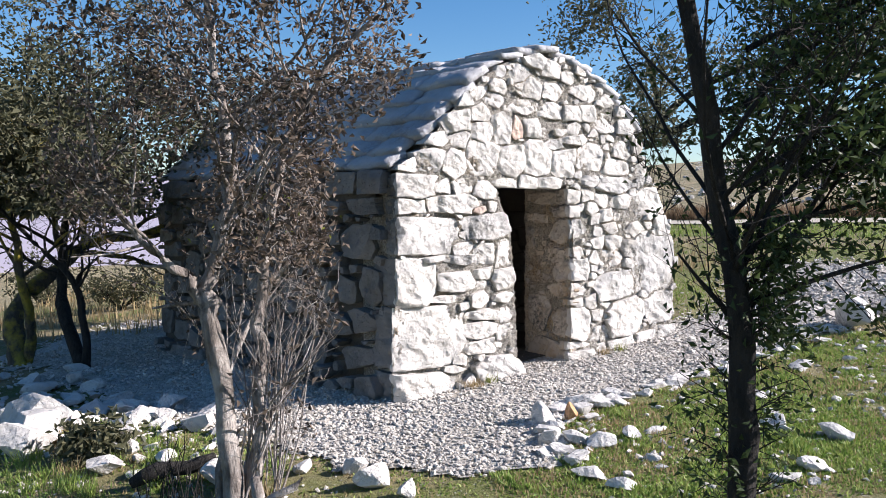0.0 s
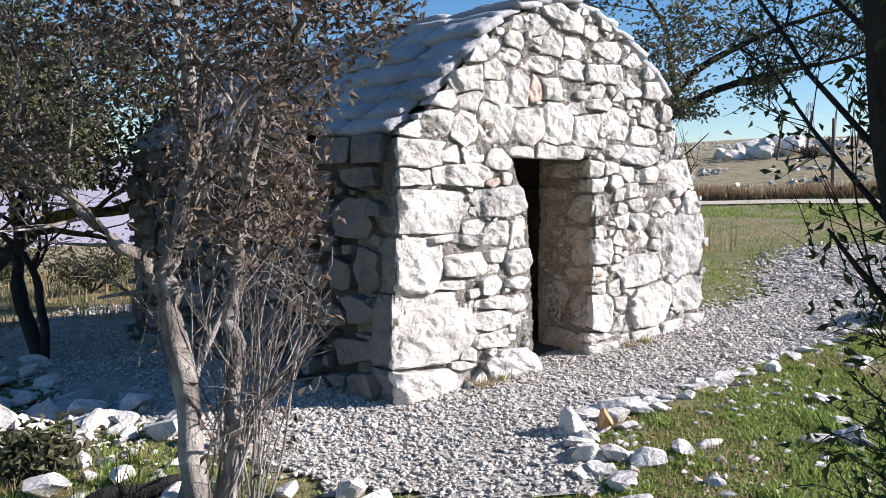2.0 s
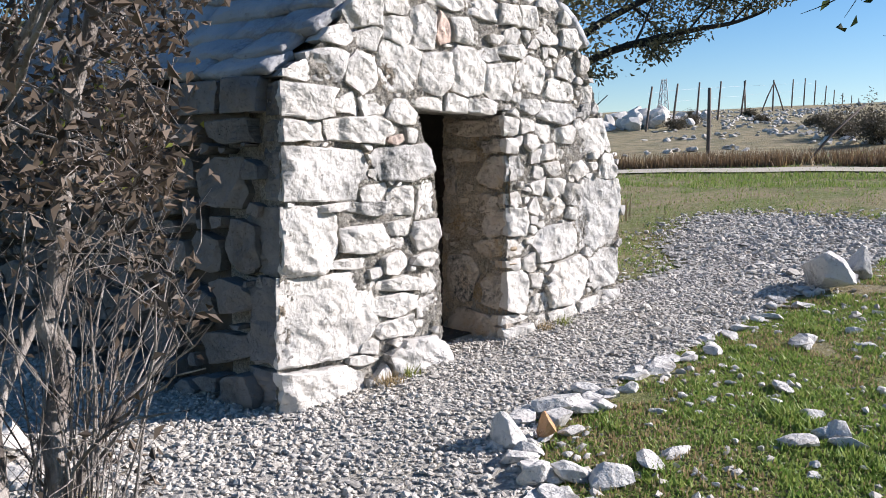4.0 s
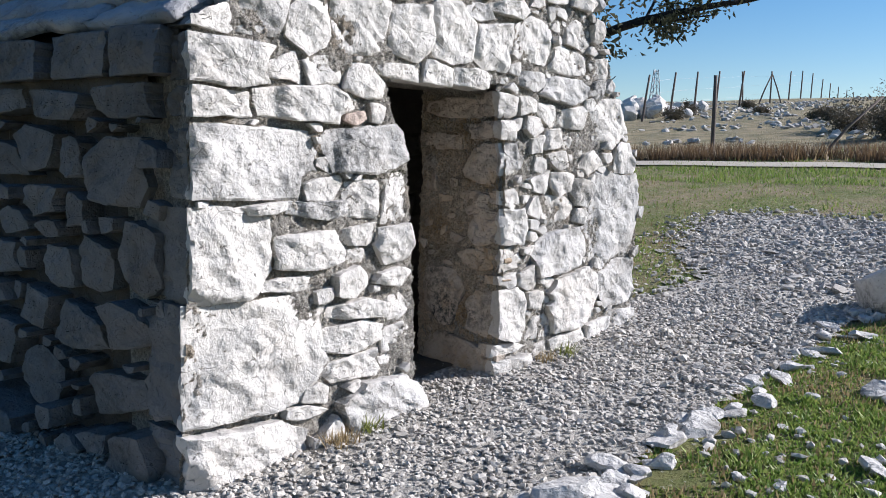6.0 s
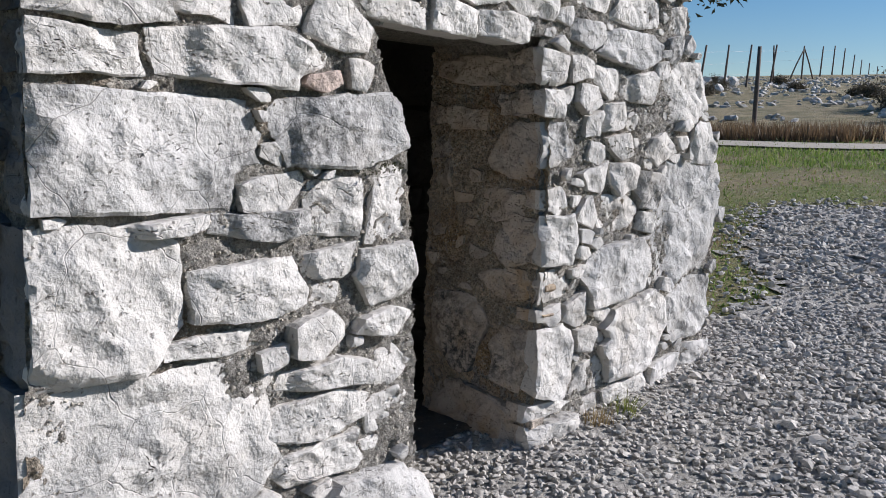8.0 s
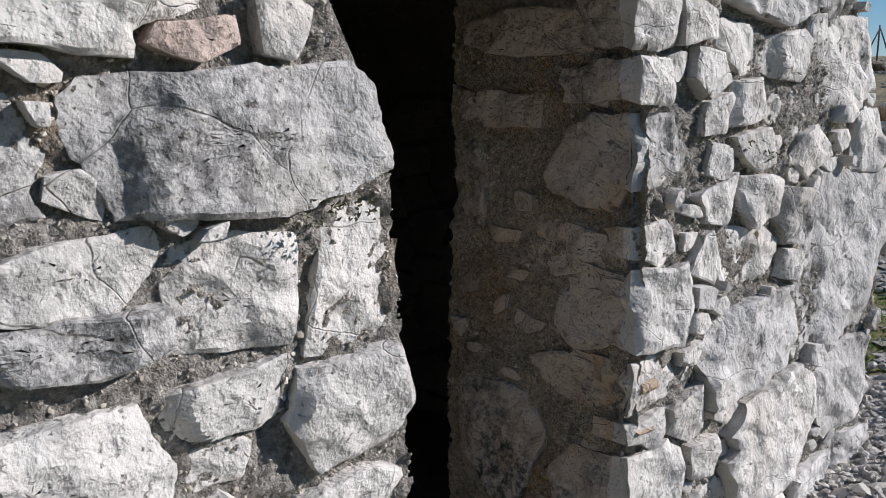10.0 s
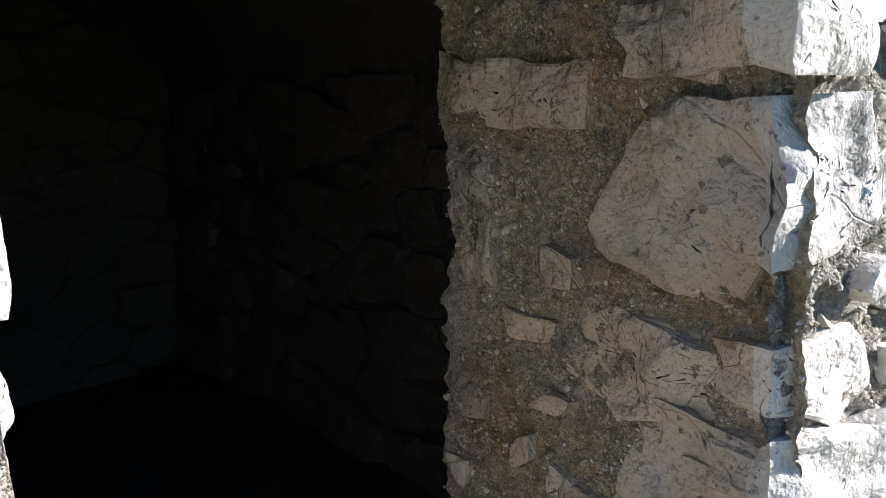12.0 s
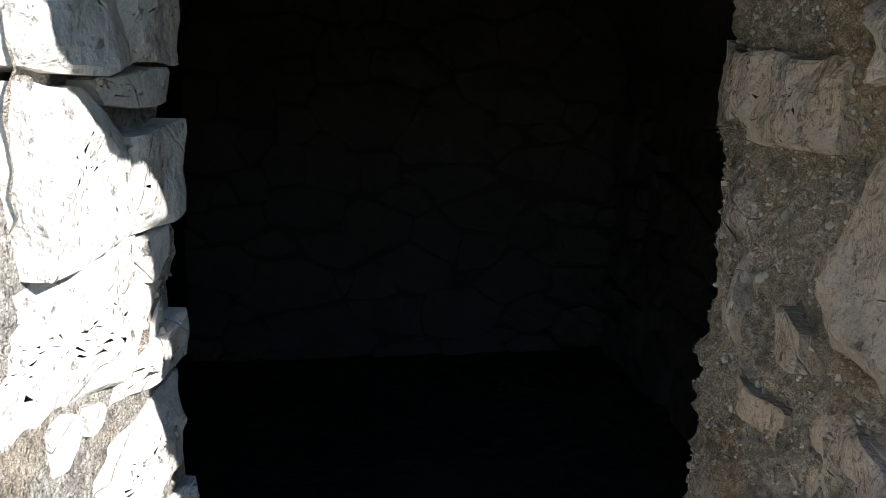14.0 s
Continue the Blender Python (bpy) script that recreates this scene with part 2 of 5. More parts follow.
def angular(outline, rng):
    """Straight sides between a few corners, as stones break."""
    k = len(outline)
    c = outline.mean(axis=0)
    far = np.hypot(*(outline - c).T)
    corners = [i for i in range(k) if far[i] >= far[i - 1] and far[i] >= far[(i + 1) % k] and far[i] > far.mean() * 0.9]
    corners += [i for i in range(0, k, max(4, k // 5)) if min([min((i - j) % k, (j - i) % k) for j in corners] or [k]) > k // 11]
    corners = sorted(set(corners))
    if len(corners) < 3:
        return outline
    res = outline.copy()
    for a, b in zip(corners, corners[1:] + [corners[0] + k]):
        for i in range(a, b):
            f = (i - a) / (b - a)
            straight = outline[a] * (1 - f) + outline[b % k] * f
            chip = 1 - abs(rng.gauss(0, 0.011))
            res[i % k] = c + ((straight * 0.8 + outline[i % k] * 0.2) - c) * chip
    return res


def fracture(q, scale, seed):
    """Height, about -1 to 1, of a surface broken into flat facets that meet in creases."""
    x, y = q[0] * scale + seed * 3.7, q[1] * scale * 1.3 + seed
    x, y = x + 0.45 * noise.noise(Vector((x * 0.9, y * 0.9, 1.5))), y + 0.45 * noise.noise(Vector((x * 0.9, y * 0.9, 7.5)))
    i, j = math.floor(x), math.floor(y)
    fx, fy = x - i, y - j

    def corner(a, b):
        return noise.cell(Vector((a + 0.5, b + 0.5, seed % 50 + 0.5)))

    if fx + fy < 1:
        h = corner(i, j)
        return h + (corner(i + 1, j) - h) * fx + (corner(i, j + 1) - h) * fy
    h = corner(i + 1, j + 1)
    return h + (corner(i, j + 1) - h) * (1 - fx) + (corner(i + 1, j) - h) * (1 - fy)


def stone_mesh(centre, outline, frame3, proud, depth, seed, gap=0.003, rough=1.0):
    """A stone with a flat but broken face and crisp edges: frame3 = origin, right, up, outward."""
    o, right, up, outward = frame3
    rng = random.Random(seed)
    c = outline.mean(axis=0)
    size = np.abs(outline - c).mean()
    tilt_u, tilt_z = rng.uniform(-0.13, 0.13), rng.uniform(-0.12, 0.14)
    cuts = []
    for _ in range(3):
        a = rng.uniform(0, 6.28)
        cuts.append((math.cos(a), math.sin(a), size * rng.uniform(0.75, 1.5), rng.uniform(0.25, 0.6)))
    n = max(5, min(22, int(size / 0.0085)))
    shrink = max(0.6, 1 - gap / max(size, 0.02))
    chip = min(0.012, size * 0.10)
    depths = [-depth * (1 - i / 6) for i in range(6)] if depth > 0.12 else [-depth]
    rings = [(1.0, d) for d in depths] + [(1.0, -0.014), (1.0, 2)] + [(1 - chip / size - (1 - chip / size) * i / n, 3) for i in range(n)]

    def face(q):
        h = rough * min(1.0, size / 0.07) * (0.014 * fracture(q, 7.0, seed) + 0.0085 * fracture(q, 19.0, seed + 5) + 0.003 * noise.noise(Vector((q[0] * 60, q[1] * 60, seed))))
        h += (tilt_u * (q[0] - c[0]) + tilt_z * (q[1] - c[1])) * 0.6
        for a, b, e, slope in cuts:
            h -= max(0.0, (q[0] - c[0]) * a + (q[1] - c[1]) * b - e) * slope
        return max(proud + h, 0.4 * proud)

    verts = []
    for f, kind in rings:
        for i, p in enumerate(outline):
            q = c + (p - c) * shrink * f
            if kind == 3 and f < 0.9:
                q = q + np.array((rng.gauss(0, 1), rng.gauss(0, 1))) * size / n * 0.28
            if kind < 0:
                lift = kind
                if len(depths) > 1:
                    lift -= depth * 0.25 * noise.noise(Vector((p[1] * 9, seed, 4))) if kind == -depth else 0.0
                    q = q + (p - c) / max(size, 0.05) * 0.020 * (noise.noise(Vector((p[0] * 12, p[1] * 12, kind * 13 + seed))) + 0.5 * noise.noise(Vector((p[0] * 31, p[1] * 31, kind * 31 + seed))) - 0.35)
            elif kind == 2:
                lift = face(q) - chip * (0.35 + 0.9 * max(0.0, noise.noise(Vector((q[0] * 14, q[1] * 14, seed + 2)))))
            else:
                lift = face(q)
            verts.append(o + right * q[0] + up * q[1] + outward * lift)
    verts.append(o + right * c[0] + up * c[1] + outward * face(c))
    k, faces = len(outline), []
    for r in range(len(rings) - 1):
        for i in range(k):
            j = (i + 1) % k
            faces.append((r * k + i, r * k + j, (r + 1) * k + j, (r + 1) * k + i))
    last = (len(rings) - 1) * k
    faces += [(last + i, last + (i + 1) % k, len(verts) - 1) for i in range(k)]
    return verts, faces


def mortar_lift(u, z, back):
    """Rough bed: flush with the stones in some stretches, washed out in others."""
    v = Vector((u * 11, z * 11, 5.0))
    return back + 0.017 * noise.noise(Vector((u * 1.9, z * 1.9, 8.0))) + 0.014 * noise.noise(v) + 0.012 * noise.noise(v * 2.7) + 0.011 * noise.noise(v * 6.1)


def lay_stones(parent, stones, frame3, mats, proud, depth, seed, rough=1.0, pick=None, foot=0.0, quoins=False, bend=None, gap=0.003):
    rng = random.Random(seed)
    for i, (c, outline) in enumerate(stones):
        if len(outline) < 3 or np.ptp(outline[:, 0]) < 0.03 or np.ptp(outline[:, 1]) < 0.02:
            continue
        deep, edge_mat = depth, None
        if quoins:
            left = outline[:, 0].min()
            if c[1] < 1.3 and abs(c[0] - door_left(c[1])) < 0.06 and np.ptp(outline[:, 0]) < 0.12:
                continue
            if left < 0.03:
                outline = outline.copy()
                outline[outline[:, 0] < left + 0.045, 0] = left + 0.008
                # corner flanks get the darkened stone: their shade is painted in
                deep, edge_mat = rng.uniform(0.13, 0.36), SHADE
            elif outline[:, 0].max() > 3.4:
                deep = 0.30
            elif c[1] < DOOR_TOP and 0.0 < left - door_right(c[1]) + 0.03 < 0.06:
                outline = outline.copy()
                reach = np.array([door_right(z) for z in outline[:, 1]]) - 0.014
                outline[:, 0] = np.where(outline[:, 0] < reach + 0.05, reach - rng.uniform(0.0, 0.016), outline[:, 0])
                deep = rng.uniform(0.13, 0.24) if np.ptp(outline[:, 1]) > 0.12 else 0.08
                edge_mat = JAMB
        v, f = stone_mesh(c, outline, frame3, rng.uniform(*proud) + (foot if c[1] < 0.06 else 0.0), deep, seed + i * 0.37, gap, rough)
        if bend:
            v = [bend(p) for p in v]
        mat = pick(i, c) if pick else rng.choice(mats)
        me = mesh_object("stone", v, f, mat, parent).data
        me.set_sharp_from_angle(angle=radians(24))
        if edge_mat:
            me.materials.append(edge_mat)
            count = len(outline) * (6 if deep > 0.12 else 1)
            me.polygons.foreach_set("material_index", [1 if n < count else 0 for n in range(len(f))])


def mortar_sheet(name, parent, frame3, inside, box, step=0.03, back=0.0, mat=None, bend=None):
    """The rough bed between the stones."""
    o, right, up, outward = frame3
    u0, z0, u1, z1 = box
    nu, nz = int((u1 - u0) / step) + 1, int((z1 - z0) / step) + 1
    verts, faces = [], []
    for j in range(nz):
        for i in range(nu):
            u, z = u0 + i * step, z0 + j * step
            p = o + right * u + up * z + outward * mortar_lift(u, z, back)
            verts.append(bend(p) if bend else p)
    for j in range(nz - 1):
        for i in range(nu - 1):
            if inside(u0 + (i + 0.5) * step, z0 + (j + 0.5) * step):
                a = j * nu + i
                faces.append((a, a + 1, a + nu + 1, a + nu))
    return mesh_object(name, verts, faces, mat or MORTAR, parent)


def prism(name, outline, frame3, depth, mat, parent=None):
    """A plane outline made solid: frame3's outward side is its front."""
    o, right, up, outward = frame3
    k = len(outline)
    verts = [o + right * u + up * z for u, z in outline] + [o + right * u + up * z - outward * depth for u, z in outline]
    faces = [tuple(range(k)), tuple(range(2 * k - 1, k - 1, -1))] + [(i, i + k, (i + 1) % k + k, (i + 1) % k) for i in range(k)]
    return mesh_object(name, verts, faces, mat, parent, smooth=False)


# ---- the hut's walls ----
FRONT = (CORNER + INTO * 0.035, ALONG, UP, -INTO)
SIDE_OUT = Vector((-0.733, -0.68, 0))
SIDE = (CORNER - SIDE_OUT * 0.03, BACK, UP, SIDE_OUT)
REVEAL_R = (CORNER + ALONG * 2.03, INTO, UP, -ALONG)
REVEAL_L = (CORNER + ALONG * 1.28, INTO, UP, ALONG)

wall_front = empty_at("wall_front", CORNER, "sunlit gable wall of rough pale limestone in crumbling mortar", "wall", "structure")
wall_side = empty_at("wall_left", CORNER, "long wall of rubble limestone, stones darkened for shade, with dark joints", "wall", "structure")
wall_right = empty_at("wall_right", CORNER + ALONG * FRONT_LEN, "far long wall of rubble limestone", "wall", "structure")
wall_back = empty_at("wall_back", CORNER + BACK * SIDE_LEN, "back wall of rubble limestone inside the dark hut", "wall", "structure")


def child_of(parent):
    """A part keeps its place in the world under a thing that stands elsewhere."""
    for ob in parent.children:
        ob.matrix_parent_inverse = parent.matrix_world.inverted()


left_pier = [(0.03, -0.4)] + [(door_left(z) + 0.012, z) for z in (-0.4, 0.4, 0.8, 1.25, 1.45, 1.69)] + [(1.04, 1.72), (0.03, 1.72)]
right_pier = [(door_right(1.69), 1.72)] + [(door_right(z) + 0.02, z) for z in (1.69, 1.3, 0.9, 0.4, -0.4)] + [(3.52, -0.4), (3.50, 1.1), (3.28, 1.72)]
gable_part = [(0.06, 1.721), (3.28, 1.721), (3.0, 2.17), (2.78, 2.44), (2.36, 2.72), (1.92, 2.94), (1.55, 2.93), (1.2, 2.83), (1.0, 2.71), (0.75, 2.49), (0.45, 2.16), (0.2, 1.89)]
CORE = (FRONT[0] + INTO * 0.03, ALONG, UP, -INTO)
# solid hearts of the wall
prism("pier_core", left_pier, CORE, THICK - 0.09, MORTAR, wall_front)
prism("pier_core", right_pier, CORE, THICK - 0.05, MORTAR, wall_front)
prism("gable_core", gable_part, CORE, THICK - 0.07, MORTAR, wall_front)


def in_front_bed(u, z):
    return in_front(u, z) and in_front(u - 0.015, z) and in_front(u + 0.022, z) and in_front(u, z + 0.05) and in_front(u, z - 0.05)


mortar_sheet("mortar_bed", wall_front, FRONT, in_front_bed, (-0.06, -0.3, 3.66, 3.0), 0.011, 0.011)

# stones one can tell apart: middle along the wall, height, half width, half height
QUOINS = [(0.31, 1.28, 0.33, 0.16), (0.18, 0.88, 0.20, 0.20), (0.34, 0.37, 0.37, 0.31), (0.26, 0.00, 0.30, 0.15), (0.12, 1.52, 0.20, 0.06),
          (0.19, 1.70, 0.22, 0.10), (0.58, 1.54, 0.27, 0.08), (0.49, 1.69, 0.09, 0.07), (0.70, 1.71, 0.13, 0.07), (0.97, 1.35, 0.24, 0.11),
          (0.70, 1.17, 0.12, 0.06), (0.95, 1.09, 0.12, 0.09), (1.17, 1.10, 0.09, 0.12), (1.03, 1.54, 0.05, 0.06), (0.88, 1.49, 0.07, 0.03),
          (0.61, 0.86, 0.18, 0.10), (0.51, 0.73, 0.21, 0.045), (0.36, 1.07, 0.14, 0.035), (0.66, 1.06, 0.14, 0.04), (1.15, 0.70, 0.11, 0.04)]
PIER = [(0.90, 0.55, 0.17, 0.05), (1.20, 0.54, 0.07, 0.06), (0.86, 0.42, 0.20, 0.08), (1.20, 0.38, 0.10, 0.07), (1.20, 0.27, 0.12, 0.04),
        (0.86, 0.26, 0.20, 0.06), (0.64, 0.18, 0.10, 0.07), (1.08, 0.03, 0.24, 0.12), (0.76, -0.10, 0.07, 0.11), (0.57, 0.11, 0.13, 0.05),
        (1.16, 0.87, 0.11, 0.10)]
LINTEL = [(1.20, 1.745, 0.16, 0.055), (1.48, 1.75, 0.13, 0.055), (1.77, 1.755, 0.17, 0.06)]
RIGHT = [(2.05, 1.62, 0.10, 0.07), (2.05, 1.47, 0.08, 0.06), (2.63, 1.74, 0.21, 0.08), (2.76, 1.57, 0.16, 0.08), (3.17, 1.58, 0.22, 0.13),
         (3.38, 1.33, 0.11, 0.12), (3.26, 0.94, 0.26, 0.29), (3.36, 0.47, 0.22, 0.17), (3.14, 0.13, 0.17, 0.10), (3.46, 0.15, 0.16, 0.11),
         (2.14, 0.90, 0.11, 0.10), (2.66, 0.71, 0.24, 0.15), (2.17, 0.37, 0.12, 0.15), (2.82, 0.40, 0.25, 0.20), (2.80, 0.12, 0.18, 0.07),
         (2.15, 0.17, 0.16, 0.04), (2.17, 0.03, 0.18, 0.09), (2.41, 1.17, 0.10, 0.06), (2.62, 1.17, 0.11, 0.07), (2.79, 1.42, 0.12, 0.06),
         (2.29, 1.78, 0.11, 0.05), (2.24, 1.64, 0.10, 0.06), (2.59, 1.01, 0.16, 0.09), (2.12, 1.08, 0.08, 0.06)]
GABLE_LOW = [(0.93, 1.96, 0.19, 0.15), (1.26, 1.94, 0.16, 0.13), (1.59, 1.97, 0.16, 0.17), (1.91, 1.94, 0.15, 0.13), (0.61, 1.90, 0.13, 0.10),
             (0.34, 1.93, 0.14, 0.11), (2.31, 2.01, 0.16, 0.13), (2.66, 1.93, 0.18, 0.08), (3.03, 1.92, 0.11, 0.08), (1.14, 2.22, 0.11, 0.13),
             (0.91, 2.19, 0.13, 0.09), (2.76, 2.09, 0.12, 0.08), (1.33, 2.25, 0.06, 0.09), (1.50, 2.26, 0.10, 0.08), (1.76, 2.12, 0.13, 0.07),
             (0.63, 2.27, 0.14, 0.10), (0.40, 2.12, 0.12, 0.06), (0.14, 1.88, 0.11, 0.06), (0.72, 2.45, 0.09, 0.06), (2.07, 2.16, 0.18, 0.05)]
GABLE_HIGH = [(1.72, 2.43, 0.17, 0.08), (2.02, 2.42, 0.11, 0.08), (2.24, 2.45, 0.11, 0.08), (1.07, 2.48, 0.12, 0.07), (1.35, 2.45, 0.16, 0.06),
              (1.51, 2.64, 0.12, 0.10), (1.78, 2.61, 0.11, 0.08), (0.88, 2.54, 0.10, 0.07), (1.09, 2.61, 0.10, 0.05), (2.19, 2.65, 0.17, 0.08),
              (2.49, 2.36, 0.14, 0.09), (2.80, 2.33, 0.12, 0.07), (1.37, 2.76, 0.12, 0.08), (1.75, 2.82, 0.12, 0.08)]
front_keys = QUOINS + PIER + LINTEL + RIGHT + GABLE_LOW + GABLE_HIGH
front_stones = rubble(front_keys, in_front, (-0.05, -0.25, 3.64, 3.0), [(0.06, 0.09, 0.3), (0.035, 0.06, 0.5), (0.016, 0.035, 0.5)], 11, limit=1.24)
ROSY = {len(QUOINS) + len(PIER) + len(LINTEL) + len(RIGHT) + 12, 14}


def front_stone_material(i, c):
    if i in ROSY:
        return PINK
    return FIELD if (c[0] > 3.0 and c[1] < 1.2) or (i * 7) % 9 == 0 else LIME


lay_stones(wall_front, front_stones, FRONT, [LIME], (0.018, 0.060), 0.10, 100, pick=front_stone_material, foot=0.06, quoins=True)

# the two sides of the doorway
REV_KEYS = [(0.64, 1.43, 0.10, 0.06), (0.42, 1.41, 0.12, 0.06), (0.17, 1.46, 0.08, 0.06), (0.16, 1.25, 0.13, 0.11), (0.58, 1.22, 0.09, 0.13),
            (0.21, 1.05, 0.19, 0.07), (0.15, 0.88, 0.13, 0.10), (0.46, 0.45, 0.16, 0.18), (0.12, 0.39, 0.13, 0.15), (0.17, 0.70, 0.17, 0.07),
            (0.33, 0.07, 0.27, 0.16), (0.36, 1.62, 0.28, 0.07)]


def in_reveal(w, z):
    return -0.02 < w < 0.66 and -0.3 < z < 1.70


def in_reveal_l(w, z):
    return 0.03 < w < 0.60 and -0.3 < z < 1.24


def in_reveal_top(w, z):
    return 0.04 < w < 0.28 and 0.0 < z < 0.48


def jamb_bend(p):
    """The reveal starts at the uneven door edge and straightens towards the inside."""
    w = max(0.0, min(1.0, (p - CORNER).dot(INTO) / 0.5))
    return p + ALONG * ((door_right(min(max(p.z, 0.0), 1.69)) - 2.0) * (1 - w))


rev_r = rubble(REV_KEYS, in_reveal, (0.0, -0.3, 0.66, 1.7), [(0.02, 0.035, 0.03)], 21, limit=1.02)
lay_stones(wall_front, rev_r, REVEAL_R, [JAMB], (0.014, 0.034), 0.06, 300, rough=1.3, bend=jamb_bend)
mortar_sheet("mortar_bed", wall_front, REVEAL_R, in_reveal, (0.0, -0.3, 0.68, 1.72), 0.008, 0.014, JAMB_MORTAR, jamb_bend)
REV_T_KEYS = [(0.15, 0.06, 0.13, 0.05), (0.15, 0.23, 0.13, 0.09), (0.15, 0.41, 0.13, 0.06)]
REV_I_KEYS = [(0.53, 1.49, 0.10, 0.06), (0.51, 1.40, 0.13, 0.03), (0.53, 1.30, 0.10, 0.06), (0.33, 1.32, 0.10, 0.07), (0.33, 1.50, 0.10, 0.08), (0.44, 1.63, 0.2, 0.06)]
REV_L_KEYS = [(0.30, 1.15, 0.20, 0.07), (0.53, 1.06, 0.12, 0.03), (0.44, 0.96, 0.17, 0.06), (0.16, 0.95, 0.12, 0.08), (0.40, 0.78, 0.20, 0.10), (0.14, 0.72, 0.10, 0.10)]
def left_bend(p):
    """The reveal on this side starts behind the front stones."""
    w = max(0.0, min(1.0, (p - CORNER).dot(INTO) / 0.45))
    return p - ALONG * 0.045 * (1 - w)


rev_l = rubble(REV_L_KEYS, in_reveal_l, (0.0, -0.3, 0.62, 1.7), [(0.06, 0.09, 0.2), (0.03, 0.05, 0.2), (0.015, 0.03, 0.3)], 22, limit=1.5)
lay_stones(wall_front, rev_l, REVEAL_L, [LIME], (0.01, 0.03), 0.06, 340, rough=0.9, bend=left_bend)
mortar_sheet("mortar_bed", wall_front, REVEAL_L, in_reveal_l, (0.0, -0.3, 0.62, 1.26), 0.014, 0.004, None, left_bend)
SPLAY = (INTO * 0.6 + ALONG * 0.04).normalized()
LEAN_UP = (UP * 0.45 - ALONG * 0.15).normalized()
REVEAL_T = (CORNER + ALONG * 1.225 + UP * 1.24, SPLAY, LEAN_UP, SPLAY.cross(LEAN_UP).normalized())


def in_reveal_inner(w, z):
    return 0.24 < w < 0.60 and 1.22 < z < 1.70


rev_i = rubble(REV_I_KEYS, in_reveal_inner, (0.2, 1.2, 0.62, 1.7), [(0.02, 0.035, 0.05)], 24, limit=1.4)
lay_stones(wall_front, rev_i, REVEAL_L, [LIME], (0.01, 0.03), 0.06, 380, rough=0.9)
mortar_sheet("mortar_bed", wall_front, REVEAL_L, in_reveal_inner, (0.22, 1.22, 0.62, 1.72), 0.022)
rev_t = rubble(REV_T_KEYS, in_reveal_top, (0.0, 0.0, 0.64, 0.5), [(0.03, 0.05, 0.2), (0.015, 0.03, 0.3)], 23, limit=1.4)
lay_stones(wall_front, rev_t, REVEAL_T, [LIME], (0.01, 0.03), 0.06, 360, rough=0.9)
mortar_sheet("mortar_bed", wall_front, REVEAL_T, in_reveal_top, (0.0, 0.0, 0.64, 0.5), 0.022)

# the long wall in the shade
EAVE, EAVE_LEFT = 1.50, 1.83
SIDE_KEYS = [(0.45, 0.52, 0.16, 0.11), (0.88, 0.46, 0.23, 0.11), (0.56, 0.18, 0.22, 0.13), (0.53, 1.22, 0.20, 0.15), (1.05, 0.74, 0.14, 0.11),
             (0.36, 0.84, 0.15, 0.17), (0.74, 0.78, 0.14, 0.12), (0.92, 1.27, 0.11, 0.10), (0.83, -0.11, 0.12, 0.08),
             (1.26, 0.15, 0.20, 0.16), (0.36, -0.06, 0.15, 0.15), (1.60, 1.25, 0.27, 0.10), (1.64, 0.75, 0.22, 0.10), (1.15, 1.07, 0.18, 0.08),
             (1.60, 0.32, 0.22, 0.13), (0.42, 1.53, 0.26, 0.07), (0.97, 1.52, 0.28, 0.07), (1.55, 1.53, 0.27, 0.07), (2.2, 1.52, 0.33, 0.07)]
CORNICE_KEYS = [(0.34, 1.73, 0.18, 0.10), (0.78, 1.74, 0.26, 0.10), (1.32, 1.73, 0.28, 0.10), (1.92, 1.74, 0.31, 0.10), (2.55, 1.73, 0.31, 0.10), (3.2, 1.74, 0.33, 0.10), (3.9, 1.73, 0.36, 0.10)]


def in_side(v, z):
    return 0.17 + 0.05 * math.sin(z * 9) < v < SIDE_LEN + 0.05 and -0.6 < z < 1.62


side_stones = rubble(SIDE_KEYS, in_side, (0.0, -0.5, SIDE_LEN, EAVE_LEFT), [(0.09, 0.15, 0.2), (0.05, 0.09, 0.5), (0.025, 0.05, 0.5)], 31, limit=1.32)
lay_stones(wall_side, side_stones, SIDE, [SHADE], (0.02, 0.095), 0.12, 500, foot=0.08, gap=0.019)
cornice = rubble(CORNICE_KEYS, lambda v, z: 0.15 < v < SIDE_LEN + 0.05 and 1.625 < z < 1.84, (0.0, 1.6, SIDE_LEN, EAVE_LEFT), [], 33, limit=1.5)
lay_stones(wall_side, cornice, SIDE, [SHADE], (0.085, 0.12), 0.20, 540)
mortar_sheet("mortar_bed", wall_side, (SIDE[0] - SIDE_OUT * 0.075, *SIDE[1:]), in_side, (0.0, -0.6, SIDE_LEN, EAVE_LEFT), 0.06, 0.0, DARK_EARTH)
prism("wall_core", [(0.08, -0.6), (SIDE_LEN, -0.6), (SIDE_LEN, EAVE_LEFT), (0.08, EAVE_LEFT)], (SIDE[0] - SIDE_OUT * 0.10, BACK, UP, SIDE_OUT), THICK - 0.14, DARK_EARTH, wall_side)

# the far long wall and the back wall, with their inner faces
RIGHT_O = CORNER + ALONG * (FRONT_LEN - 0.04)
prism("wall_core", [(0.40, -0.6), (SIDE_LEN, -0.6), (SIDE_LEN, EAVE), (0.40, EAVE)], (RIGHT_O, BACK, UP, -SIDE_OUT), THICK, DARK_EARTH, wall_right)


def in_long(v, z):
    return 0.62 < v < SIDE_LEN - 0.5 and -0.2 < z < EAVE


